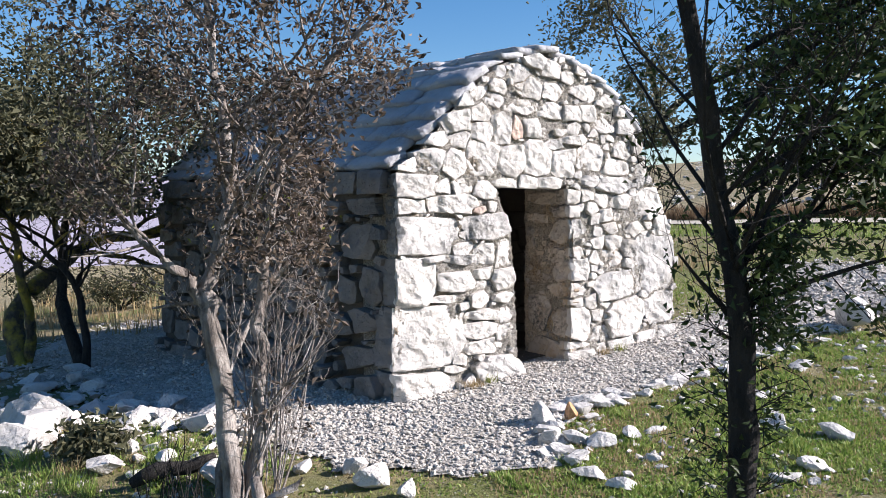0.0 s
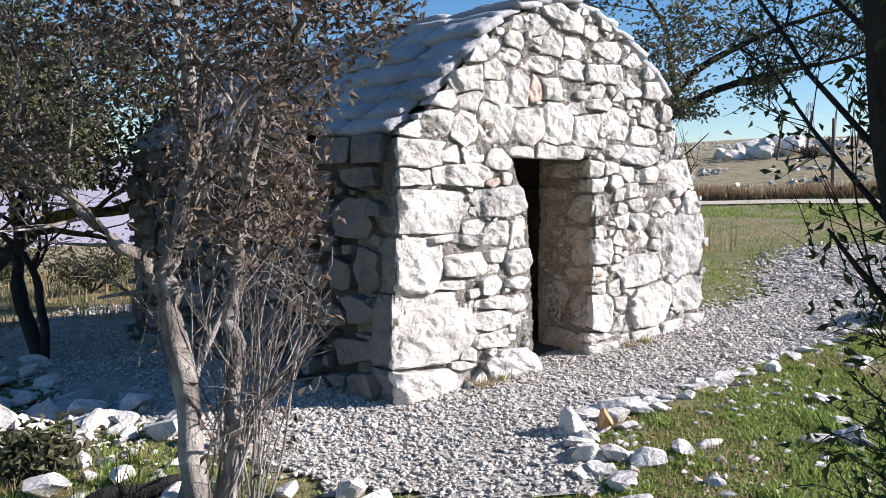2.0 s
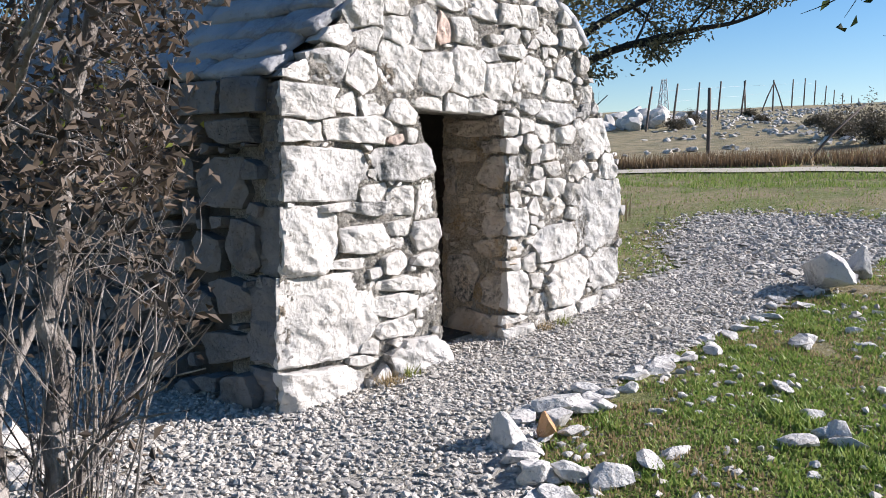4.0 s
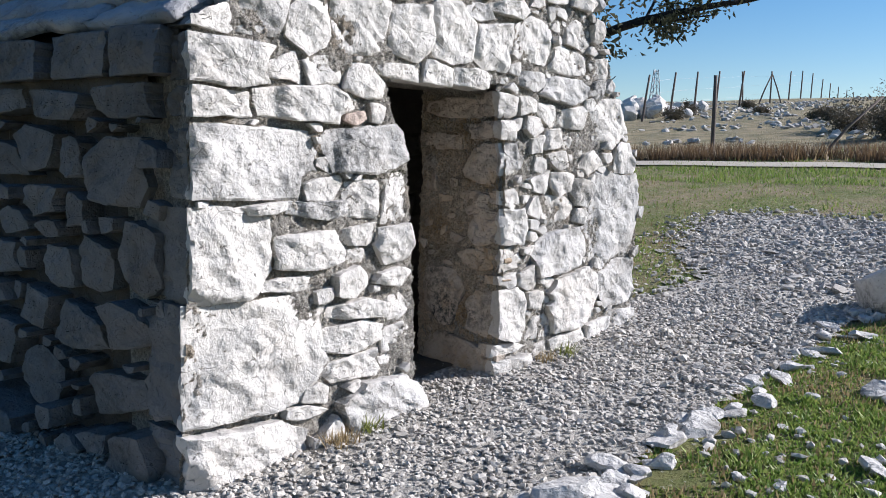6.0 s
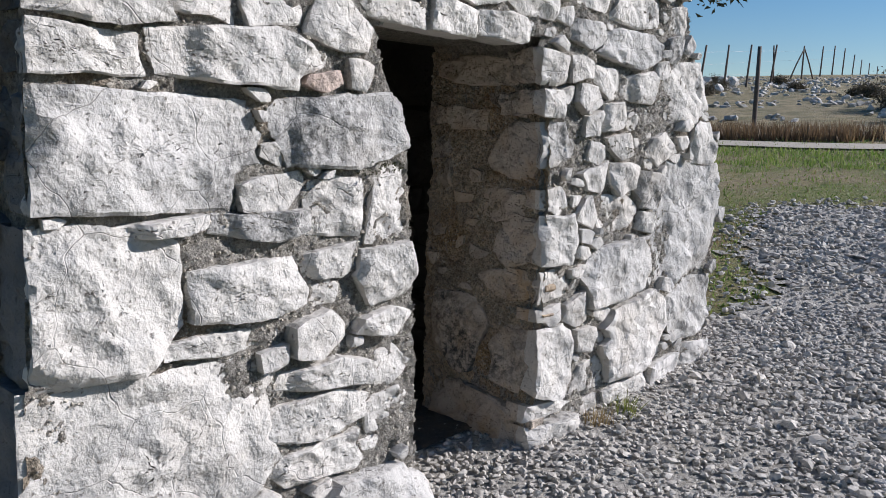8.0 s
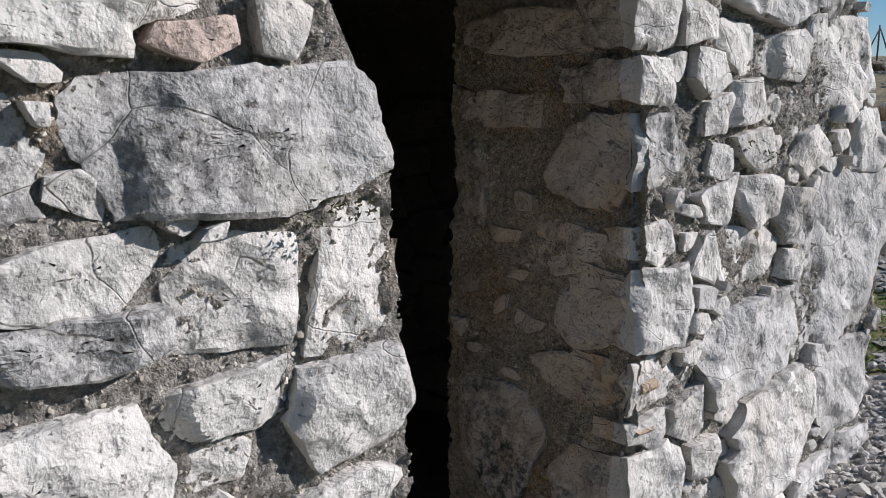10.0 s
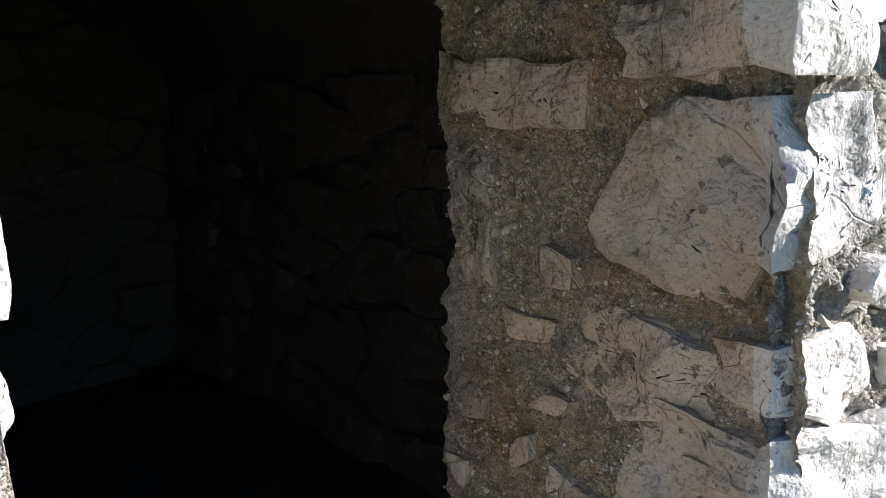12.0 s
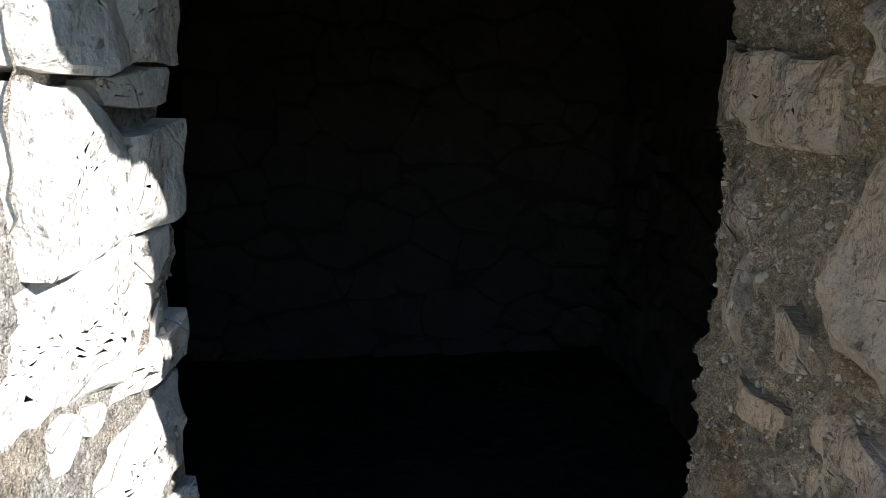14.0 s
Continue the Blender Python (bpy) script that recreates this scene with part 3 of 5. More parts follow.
INNER_R = (RIGHT_O + SIDE_OUT * THICK, BACK, UP, SIDE_OUT)
lay_stones(wall_right, rubble([], in_long, (0.6, -0.2, SIDE_LEN - 0.5, EAVE), [(0.08, 0.13, 0.3), (0.04, 0.08, 0.4)], 41), INNER_R, [DIM_LIME], (0.02, 0.06), 0.05, 700)
OUTER_R = (RIGHT_O, BACK, UP, -SIDE_OUT)
lay_stones(wall_right, rubble([], lambda v, z: 0.45 < v < SIDE_LEN and -0.1 < z < EAVE, (0.0, -0.1, SIDE_LEN, EAVE), [(0.10, 0.16, 0.3), (0.06, 0.1, 0.3)], 43), OUTER_R, [LIME], (0.02, 0.06), 0.05, 800)
BACK_O = CORNER + BACK * (SIDE_LEN - 0.02)
back_outline = [(0.02, -0.6), (3.5, -0.6), (3.5, 1.4), (3.28, 1.72), (3.0, 2.17), (2.36, 2.72), (1.92, 2.93), (1.55, 2.92), (1.0, 2.70), (0.45, 2.15), (0.02, 1.78)]
prism("wall_core", back_outline, (BACK_O, ALONG, UP, BACK), THICK - 0.1, DARK_EARTH, wall_back)
INNER_B = (BACK_O - BACK * (THICK - 0.1), ALONG, UP, -BACK)
lay_stones(wall_back, rubble([], lambda u, z: 0.55 < u < 3.0 and -0.2 < z < 2.3 - abs(u - 1.7) * 0.6, (0.5, -0.2, 3.0, 2.3), [(0.08, 0.13, 0.3), (0.04, 0.08, 0.4)], 47), INNER_B, [DIM_LIME], (0.02, 0.06), 0.05, 900)

# ---- roof: a corbelled vault under overlapping slabs ----
roof = empty_at("roof", CORNER + UP * 2.9, "stone slab roof of stepped grey courses over a low vault", "roof", "structure")


def vault_shell():
    outer = [(0.03, 1.50)] + [(u, z - 0.12) for u, z in GABLE[1:]] + [(3.45, 1.50)]
    inner = [(0.55, 1.46), (0.62, 1.7), (0.9, 2.1), (1.3, 2.4), (1.72, 2.5), (2.15, 2.38), (2.6, 2.0), (2.85, 1.7), (2.92, 1.46)]
    verts, faces = [], []
    steps = 24
    for s in range(steps + 1):
        v = 0.30 + (SIDE_LEN - 0.35) * s / steps
        start = CORNER + BACK * v
        for u, z in outer + inner[::-1]:
            verts.append(start + ALONG * u + UP * (z + 0.02 * noise.noise(Vector((u * 3, v * 3, z)))))
    k = len(outer) + len(inner)
    for s in range(steps):
        for i in range(k):
            j = (i + 1) % k
            faces.append((s * k + i, s * k + j, (s + 1) * k + j, (s + 1) * k + i))
    mesh_object("vault", verts, faces, DIM_LIME, roof)


vault_shell()


def roof_slab(a, b, v0, v1, thick, seed):
    """A slab between two points of the roof's outline, from v0 to v1 along the ridge; a is its lower edge."""
    rng = random.Random(seed)
    du, dz = b[0] - a[0], b[1] - a[1]
    ln = math.hypot(du, dz)
    nu, nz = -dz / ln, du / ln
    if nz < 0:
        nu, nz = -nu, -nz
    n, m = max(4, int((v1 - v0) / 0.09)), 4
    verts, faces = [], []
    lift = rng.uniform(0.035, 0.055)
    for side in (1, 0):
        for i in range(n + 1):
            v = v0 + (v1 - v0) * i / n
            for j in range(m + 1):
                f = j / m
                edge = 0.055 * noise.noise(Vector((v * 3.1, seed, 2))) + 0.03 * noise.noise(Vector((v * 9, seed, 7))) if j == 0 else 0
                u, z = a[0] + du * f - du / ln * edge, a[1] + dz * f - dz / ln * edge
                h = side * thick + lift * (1 - f) + (0.02 * noise.noise(Vector((v * 4, f * 3, seed))) + 0.012 * noise.noise(Vector((v * 11, f * 8, seed)))) * side
                if side and (j in (0, m) or i in (0, n)):
                    h -= thick * 0.25
                p = CORNER + ALONG * (u + nu * h) + UP * (z + nz * h) + BACK * (v + (0.012 if i == n else 0) * noise.noise(Vector((f * 5, seed, 1))))
                verts.append(p)
    k = (n + 1) * (m + 1)
    for i in range(n):
        for j in range(m):
            q = i * (m + 1) + j
            faces.append((q, q + 1, q + m + 2, q + m + 1))
            faces.append((k + q, k + q + m + 1, k + q + m + 2, k + q + 1))
    rim = [i * (m + 1) for i in range(n + 1)] + [n * (m + 1) + j for j in range(1, m + 1)] + [i * (m + 1) + m for i in range(n - 1, -1, -1)] + [j for j in range(m - 1, 0, -1)]
    for p, q in zip(rim, rim[1:] + rim[:1]):
        faces.append((p, q, q + k, p + k))
    mesh_object("roof_slab", verts, faces, SLAB, roof)


def outline_walk(points, count):
    pts = [Vector(p) for p in points]
    total = sum((q - p).length for p, q in zip(pts, pts[1:]))
    res, want, done, i = [], 0.0, 0.0, 0
    for k in range(count + 1):
        want = total * k / count
        while i < len(pts) - 2 and done + (pts[i + 1] - pts[i]).length < want:
            done += (pts[i + 1] - pts[i]).length
            i += 1
        res.append(pts[i] + (pts[i + 1] - pts[i]).normalized() * (want - done))
    return res


def lay_roof(points, count, seed):
    rng = random.Random(seed)
    marks = outline_walk(points, count)
    for k in range(count):
        a, b = marks[k], marks[k + 1]
        step = (b - a)
        a2, b2 = a - step * (0.16 if k else -0.1), b + step * 0.12
        v = (0.13 if k < 2 else 0.03) + rng.uniform(-0.02, 0.04)
        while v < SIDE_LEN:
            ln = rng.uniform(0.3, 0.85)
            nxt = min(v + ln, SIDE_LEN + 0.06)
            roof_slab(a2, b2, v, nxt + 0.004, rng.uniform(0.06, 0.085), seed + k * 13 + v)
            v = nxt


lay_roof([(0.03, 1.79), (0.20, 1.94), (0.45, 2.18), (0.75, 2.51), (1.0, 2.73), (1.2, 2.84), (1.62, 2.94)], 9, 60)
lay_roof([(3.22, 1.92), (3.06, 2.18), (2.83, 2.47), (2.40, 2.75), (1.92, 2.95), (1.60, 2.98)], 9, 61)
for thing in (wall_front, wall_side, wall_right, wall_back, roof):
    child_of(thing)


# ---- more materials ----
def plain_ground():
    m = material("short grass over stony soil", 0.95)
    n = Net(m)
    green = n.mix(n.noise(7.0, 5, 0.65, 0.35, 0.62), (0.11, 0.14, 0.035), (0.19, 0.19, 0.07))
    dry = n.mix(n.noise(12.0, 4, 0.6, 0.35, 0.65), (0.30, 0.24, 0.13), (0.20, 0.17, 0.10))
    c = n.mix(n.noise(0.9, 6, 0.65, 0.42, 0.58), green, dry)
    sep = n.node("SeparateXYZ")
    n.wire(n.co, sep.inputs[0])
    field = n.ramp(n.math("ADD", n.math("MULTIPLY", sep.outputs[0], 0.717), n.math("MULTIPLY", sep.outputs[1], 0.697)), 19.5, 20.5)
    hay = n.mix(n.noise(1.6, 7, 0.7, 0.4, 0.62), (0.34, 0.27, 0.16), (0.15, 0.14, 0.08))
    c = n.mix(n.math("MULTIPLY", field, 0.85), c, hay)
    c = n.mix(n.math("MULTIPLY", n.noise(24.0, 5, 0.7, 0.58, 0.66), 0.55), c, (0.5, 0.47, 0.42))
    n.colour(c)
    n.bump([(n.noise(6.0, 5, 0.65), 0.06), (n.noise(45.0, 5, 0.7), 0.03)])
    return m


def gravel_bed():
    m = material("pale grit between gravel", 0.95)
    n = Net(m)
    c = n.mix(n.noise(30.0, 5, 0.7, 0.35, 0.65), (0.58, 0.55, 0.50), (0.36, 0.34, 0.31))
    c = n.mix(n.math("MULTIPLY", n.noise(1.3, 5, 0.6, 0.50, 0.66), 0.5), c, (0.25, 0.22, 0.15))
    n.colour(c)
    n.bump([(n.noise(40.0, 6, 0.7), 0.04)])
    return m


def pebble_material():
    m = material("crushed limestone", 0.9)
    n = Net(m)
    c = n.mix(n.island(), (0.66, 0.62, 0.56), (0.27, 0.25, 0.225))
    c = n.mix(n.noise(50.0, 4, 0.6, 0.4, 0.7), c, (0.45, 0.42, 0.37))
    n.colour(c)
    n.bump([(n.noise(120.0, 4, 0.6), 0.004)])
    return m


def leaf_material(name, a, b, through_light=0.35):
    m = material(name, 0.55)
    n = Net(m)
    c = n.mix(n.island(), a, b)
    n.colour(c)
    tr = n.node("BsdfTranslucent")
    n.wire(c, tr.inputs["Color"])
    mx = n.node("MixShader")
    mx.inputs[0].default_value = through_light
    n.wire(n.out.outputs[0], mx.inputs[1])
    n.wire(tr.outputs[0], mx.inputs[2])
    n.wire(mx.outputs[0], n.t.nodes["Material Output"].inputs["Surface"])
    return m


def bark_material(name, a, b, lichen=None, amount=0.0):
    m = material(name, 0.9)
    n = Net(m)
    c = n.mix(n.noise(22.0, 5, 0.65, 0.35, 0.65, stretch=(1, 1, 0.25)), a, b)
    if lichen:
        c = n.mix(n.math("MULTIPLY", n.noise(4.5, 5, 0.6, 0.45, 0.62), amount), c, lichen)
    n.colour(c)
    n.bump([(n.noise(8.0, 5, 0.65), 0.03), (n.noise(30.0, 6, 0.7, stretch=(1, 1, 0.25)), 0.035), (n.noise(120.0, 4, 0.6), 0.004)])
    return m


def plain(name, colour, rough=0.8, metal=0.0, other=None):
    m = material(name, rough)
    n = Net(m)
    n.out.inputs["Metallic"].default_value = metal
    n.colour(n.mix(n.noise(18.0, 5, 0.6, 0.3, 0.7), colour, other or tuple(v * 0.65 for v in colour)))
    return m


GRASS_GROUND, GRIT, PEBBLE = plain_ground(), gravel_bed(), pebble_material()
BLADE = leaf_material("short green grass", (0.11, 0.21, 0.035), (0.33, 0.38, 0.11))
DRY_BLADE = leaf_material("dry straw grass", (0.42, 0.33, 0.18), (0.26, 0.19, 0.10))
BROWN_BLADE = leaf_material("rusty brown dead grass", (0.24, 0.155, 0.085), (0.13, 0.09, 0.055))
BROWN_LEAF = leaf_material("withered brown leaves", (0.21, 0.16, 0.12), (0.045, 0.038, 0.032), 0.25)
GREEN_LEAF = leaf_material("dark green leaves", (0.035, 0.06, 0.02), (0.07, 0.10, 0.035), 0.3)
OLIVE_LEAF = leaf_material("olive green leaves", (0.075, 0.08, 0.045), (0.13, 0.125, 0.07), 0.3)
DUN_LEAF = leaf_material("dry scrub leaves", (0.16, 0.13, 0.09), (0.10, 0.09, 0.06), 0.2)
YOUNG_LEAF = leaf_material("yellow-green young leaves", (0.24, 0.26, 0.06), (0.16, 0.19, 0.05), 0.4)
BARK = bark_material("grey-brown bark", (0.34, 0.295, 0.26), (0.08, 0.068, 0.06), (0.54, 0.50, 0.46), 0.65)
DARK_BARK = bark_material("dark bark", (0.045, 0.04, 0.036), (0.018, 0.017, 0.016))
LICHEN_BARK = bark_material("bark with yellow lichen", (0.12, 0.10, 0.08), (0.06, 0.05, 0.04), (0.42, 0.34, 0.05), 0.8)
POST = plain("weathered fence post", (0.15, 0.12, 0.10))
STEEL = plain("galvanised steel", (0.45, 0.46, 0.48), 0.5, 0.6)
# the lavender tone stands in for haze between here and the hillside
HAZE = plain("bare hillside with haze in its colour", (0.36, 0.33, 0.38), 0.95, 0.0, (0.30, 0.28, 0.33))
DUST = plain("pale dusty track", (0.52, 0.47, 0.39), 0.95, 0.0, (0.40, 0.35, 0.27))
ORANGE = stone_material("rust-stained limestone", (0.50, 0.25, 0.10), (0.48, 0.34, 0.22), (0.42, 0.15, 0.04), 0.8)


# ---- the ground ----
def build_ground():
    def axis(lo, hi, fine_lo, fine_hi):
        a = list(np.arange(fine_lo, fine_hi, 0.18))
        step, p, up = 0.18, fine_hi, []
        while p < hi:
            up.append(p)
            step *= 1.16
            p += step
        step, p, down = 0.18, fine_lo, []
        while p > lo:
            step *= 1.16
            p -= step
            down.append(p)
        return down[::-1] + a + up

    xs, ys = axis(-900, 900, -7, 10), axis(-400, 1500, 2, 14)
    verts = [(x, y, ground_height(x, y)) for y in ys for x in xs]
    k = len(xs)
    faces = [(j * k + i, j * k + i + 1, (j + 1) * k + i + 1, (j + 1) * k + i) for j in range(len(ys) - 1) for i in range(k - 1)]
    tagged(mesh_object("ground", verts, faces, GRASS_GROUND), "stony ground with short patchy green grass", "ground", "", "structure")


build_ground()
YARD = [(0.74, 5.1), (0.2, 5.0), (-0.6, 5.3), (-1.4, 6.0), (-2.4, 7.0), (-3.8, 8.3), (-5.6, 10.2), (-5.2, 12.4), (-2.0, 14.5), (0.8, 12.5), (2.4, 9.9), (2.95, 9.7),
        (3.5, 10.1), (4.0, 11.5), (5.3, 13.2), (6.2, 12.8), (6.6, 12.0), (7.2, 11.2), (9.5, 11.6), (9.5, 10.4), (5.9, 9.8), (4.4, 8.7), (3.7, 8.35), (2.65, 7.6),
        (2.0, 7.1), (1.45, 6.68), (1.0, 6.35), (0.78, 5.9)]


def in_polygon(x, y, poly):
    hit = False
    for (ax, ay), (bx, by) in zip(poly, poly[1:] + poly[:1]):
        if (ay > y) != (by > y) and x < (bx - ax) * (y - ay) / (by - ay) + ax:
            hit = not hit
    return hit


def hut_uv(x, y):
    d = Vector((x, y, 0)) - CORNER
    det = ALONG.x * BACK.y - ALONG.y * BACK.x
    return (d.x * BACK.y - d.y * BACK.x) / det, (ALONG.x * d.y - ALONG.y * d.x) / det


def under_hut(x, y, m=0.0):
    u, v = hut_uv(x, y)
    return m < u < FRONT_LEN - m and m < v < SIDE_LEN - m and not (1.3 < u < 2.0 and v < 0.9)


def in_yard(x, y):
    e = (0.16 if y < 9 else 0.5) * noise.noise(Vector((x * 2.1, y * 2.1, 9.0))) + 0.07 * noise.noise(Vector((x * 7, y * 7, 9.0)))
    return in_polygon(x + e, y + e, YARD)


def build_yard():
    step, x0, y0 = 0.09, -6.2, 4.6
    nx, ny = int(19.2 / step), int(12 / step)
    verts, faces, index = [], [], {}

    def vertex(i, j):
        if (i, j) not in index:
            x, y = x0 + i * step, y0 + j * step
            index[i, j] = len(verts)
            verts.append((x, y, ground_height(x, y) + 0.012 + 0.008 * noise.noise(Vector((x * 5, y * 5, 1)))))
        return index[i, j]

    for j in range(ny):
        for i in range(nx):
            fx = 0.0 if y0 + j * step < 9 else 0.3 * noise.noise(Vector((i * 0.9, j * 0.9, 3)))
            if in_yard(x0 + (i + 0.5) * step + fx, y0 + (j + 0.5) * step - fx):
                faces.append((vertex(i, j), vertex(i + 1, j), vertex(i + 1, j + 1), vertex(i, j + 1)))
    tagged(mesh_object("pavement", verts, faces, GRIT), "pale gravel yard and path round the hut", "gravel path", "", "structure")


build_yard()


def hut_floor():
    verts, faces = [], []
    n, m = 16, 20
    for j in range(m + 1):
        for i in range(n + 1):
            p = CORNER + ALONG * (0.3 + 2.95 * i / n) + BACK * (0.30 + 3.9 * j / m)
            verts.append((p.x, p.y, ground_height(p.x, p.y) + 0.03 + 0.012 * noise.noise(p * 4)))
    for j in range(m):
        for i in range(n):
            a = j * (n + 1) + i
            faces.append((a, a + 1, a + n + 2, a + n + 1))
    # earth kept this dark so its colour also stands for the unlit interior
    tagged(mesh_object("floor", verts, faces, DARK_EARTH), "trodden dark earth floor inside the hut", "floor", "", "structure")


hut_floor()


def scatter_solids(name, places, sizes, mat, seed, flat=0.65):
    """Many small broken stones in one mesh."""
    rs = np.random.RandomState(seed)
    t = (1 + 5 ** 0.5) / 2
    ico = np.array([(-1, t, 0), (1, t, 0), (-1, -t, 0), (1, -t, 0), (0, -1, t), (0, 1, t), (0, -1, -t), (0, 1, -t), (t, 0, -1), (t, 0, 1), (-t, 0, -1), (-t, 0, 1)]) / 1.9
    tri = np.array([(0, 11, 5), (0, 5, 1), (0, 1, 7), (0, 7, 10), (0, 10, 11), (1, 5, 9), (5, 11, 4), (11, 10, 2), (10, 7, 6), (7, 1, 8), (3, 9, 4), (3, 4, 2), (3, 2, 6), (3, 6, 8), (3, 8, 9),
                    (4, 9, 5), (2, 4, 11), (6, 2, 10), (8, 6, 7), (9, 8, 1)])
    n = len(places)
    p = np.array(places)
    v = ico[None] * (1 + rs.uniform(-0.45, 0.45, (n, 12, 1)))
    v = v * rs.uniform(0.6, 1.25, (n, 1, 3))
    a, b = rs.uniform(0, 6.28, n), rs.uniform(-0.5, 0.5, n)
    ca, sa, cb, sb = np.cos(a), np.sin(a), np.cos(b), np.sin(b)
    v[:, :, 2] *= flat
    x, y, z = v[:, :, 0], v[:, :, 1], v[:, :, 2]
    y, z = y * cb[:, None] - z * sb[:, None], y * sb[:, None] + z * cb[:, None]
    x, y = x * ca[:, None] - y * sa[:, None], x * sa[:, None] + y * ca[:, None]
    v = np.stack([x, y, z], 2) * np.array(sizes)[:, None, None] + p[:, None, :]
    f = (tri[None] + 12 * np.arange(n)[:, None, None]).reshape(-1, 3)
    return mesh_object(name, v.reshape(-1, 3).tolist(), f.tolist(), mat, smooth=False)


def mortar_grit(frame3, inside, box, count, seed, back, big=1.0, bend=None):
    rng = random.Random(seed)
    o, right, up, outward = frame3
    places, sizes = [], []
    for _ in range(count):
        u, z = rng.uniform(box[0], box[2]), rng.uniform(box[1], box[3])
        if inside(u, z):
            p = o + right * u + up * z + outward * mortar_lift(u, z, back)
            places.append(tuple(bend(p) if bend else p))
            sizes.append(rng.uniform(0.002, 0.006) * big * (2.0 if rng.random() < 0.05 else 1.0))
    tagged(scatter_solids("mortar_grit", places, sizes, GRIT_BIT, seed, 0.9), "coarse grit showing in the crumbling mortar", "mortar", "", "stuff")


mortar_grit(FRONT, in_front_bed, (0, 0, 3.6, 2.9), 30000, 61, 0.011, 0.9)
mortar_grit(REVEAL_R, in_reveal, (0.0, 0, 0.66, 1.7), 9000, 62, 0.014, 0.6, jamb_bend)
mortar_grit(REVEAL_L, in_reveal_l, (0.0, 0.4, 0.6, 1.24), 1500, 63, 0.004, 0.8, left_bend)


def build_gravel():
    rng = random.Random(5)
    places, sizes = [], []
    for count, box, lo, hi in ((42000, (-2.6, 4.8, 3.8, 9.6), 0.008, 0.018), (9000, (-5.6, 6.0, 0.0, 13.0), 0.012, 0.024), (13000, (2.2, 7.5, 8.0, 13.5), 0.012, 0.026), (5000, (4.0, 9.0, 12.5, 16.0), 0.02, 0.04)):
        for _ in range(count):
            x, y = rng.uniform(box[0], box[2]), rng.uniform(box[1], box[3])
            loose = 0.0 if y < 9.2 and x > -2 else 0.35
            if in_yard(x + rng.gauss(0, 1) * loose, y + rng.gauss(0, 1) * loose) and not under_hut(x, y, 0.12):
                s = rng.uniform(lo, hi) * (1.5 if rng.random() < 0.06 else 1.0)
                places.append((x, y, ground_height(x, y) + 0.012 + s * 0.35))
                sizes.append(s)
    tagged(scatter_solids("gravel", places, sizes, PEBBLE, 3), "loose pale crushed limestone gravel on the yard", "gravel", "", "stuff")
    places, sizes = [], []
    for _ in range(7000):
        x, y = rng.uniform(-4.5, 7.5), rng.uniform(3.2, 9.5)
        if not in_yard(x, y) and not under_hut(x, y) and noise.noise(Vector((x * 1.6, y * 1.6, 4))) > -0.05:
            s = rng.uniform(0.008, 0.03)
            places.append((x, y, ground_height(x, y) + s * 0.3))
            sizes.append(s)
    tagged(scatter_solids("stone_chips", places, sizes, PEBBLE, 4), "small pale stone chips strewn over the grass", "stone chips", "", "stuff")


build_gravel()


def blades(name, places, heights, mat, seed, width=0.0075, lean=0.5):
    rs = np.random.RandomState(seed)
    n = len(places)
    p, h = np.array(places), np.array(heights)
    a, l, b = rs.uniform(0, 6.28, n), rs.uniform(0, lean, n) * h, rs.uniform(0, 6.28, n)
    side = np.stack([np.cos(a), np.sin(a), np.zeros(n)], 1) * (width * rs.uniform(0.6, 1.3, n))[:, None]
    tip = p + np.stack([np.cos(b) * l, np.sin(b) * l, h], 1)
    v = np.stack([p - side, p + side, tip], 1).reshape(-1, 3)
    return mesh_object(name, v.tolist(), np.arange(3 * n).reshape(-1, 3).tolist(), mat, smooth=False)


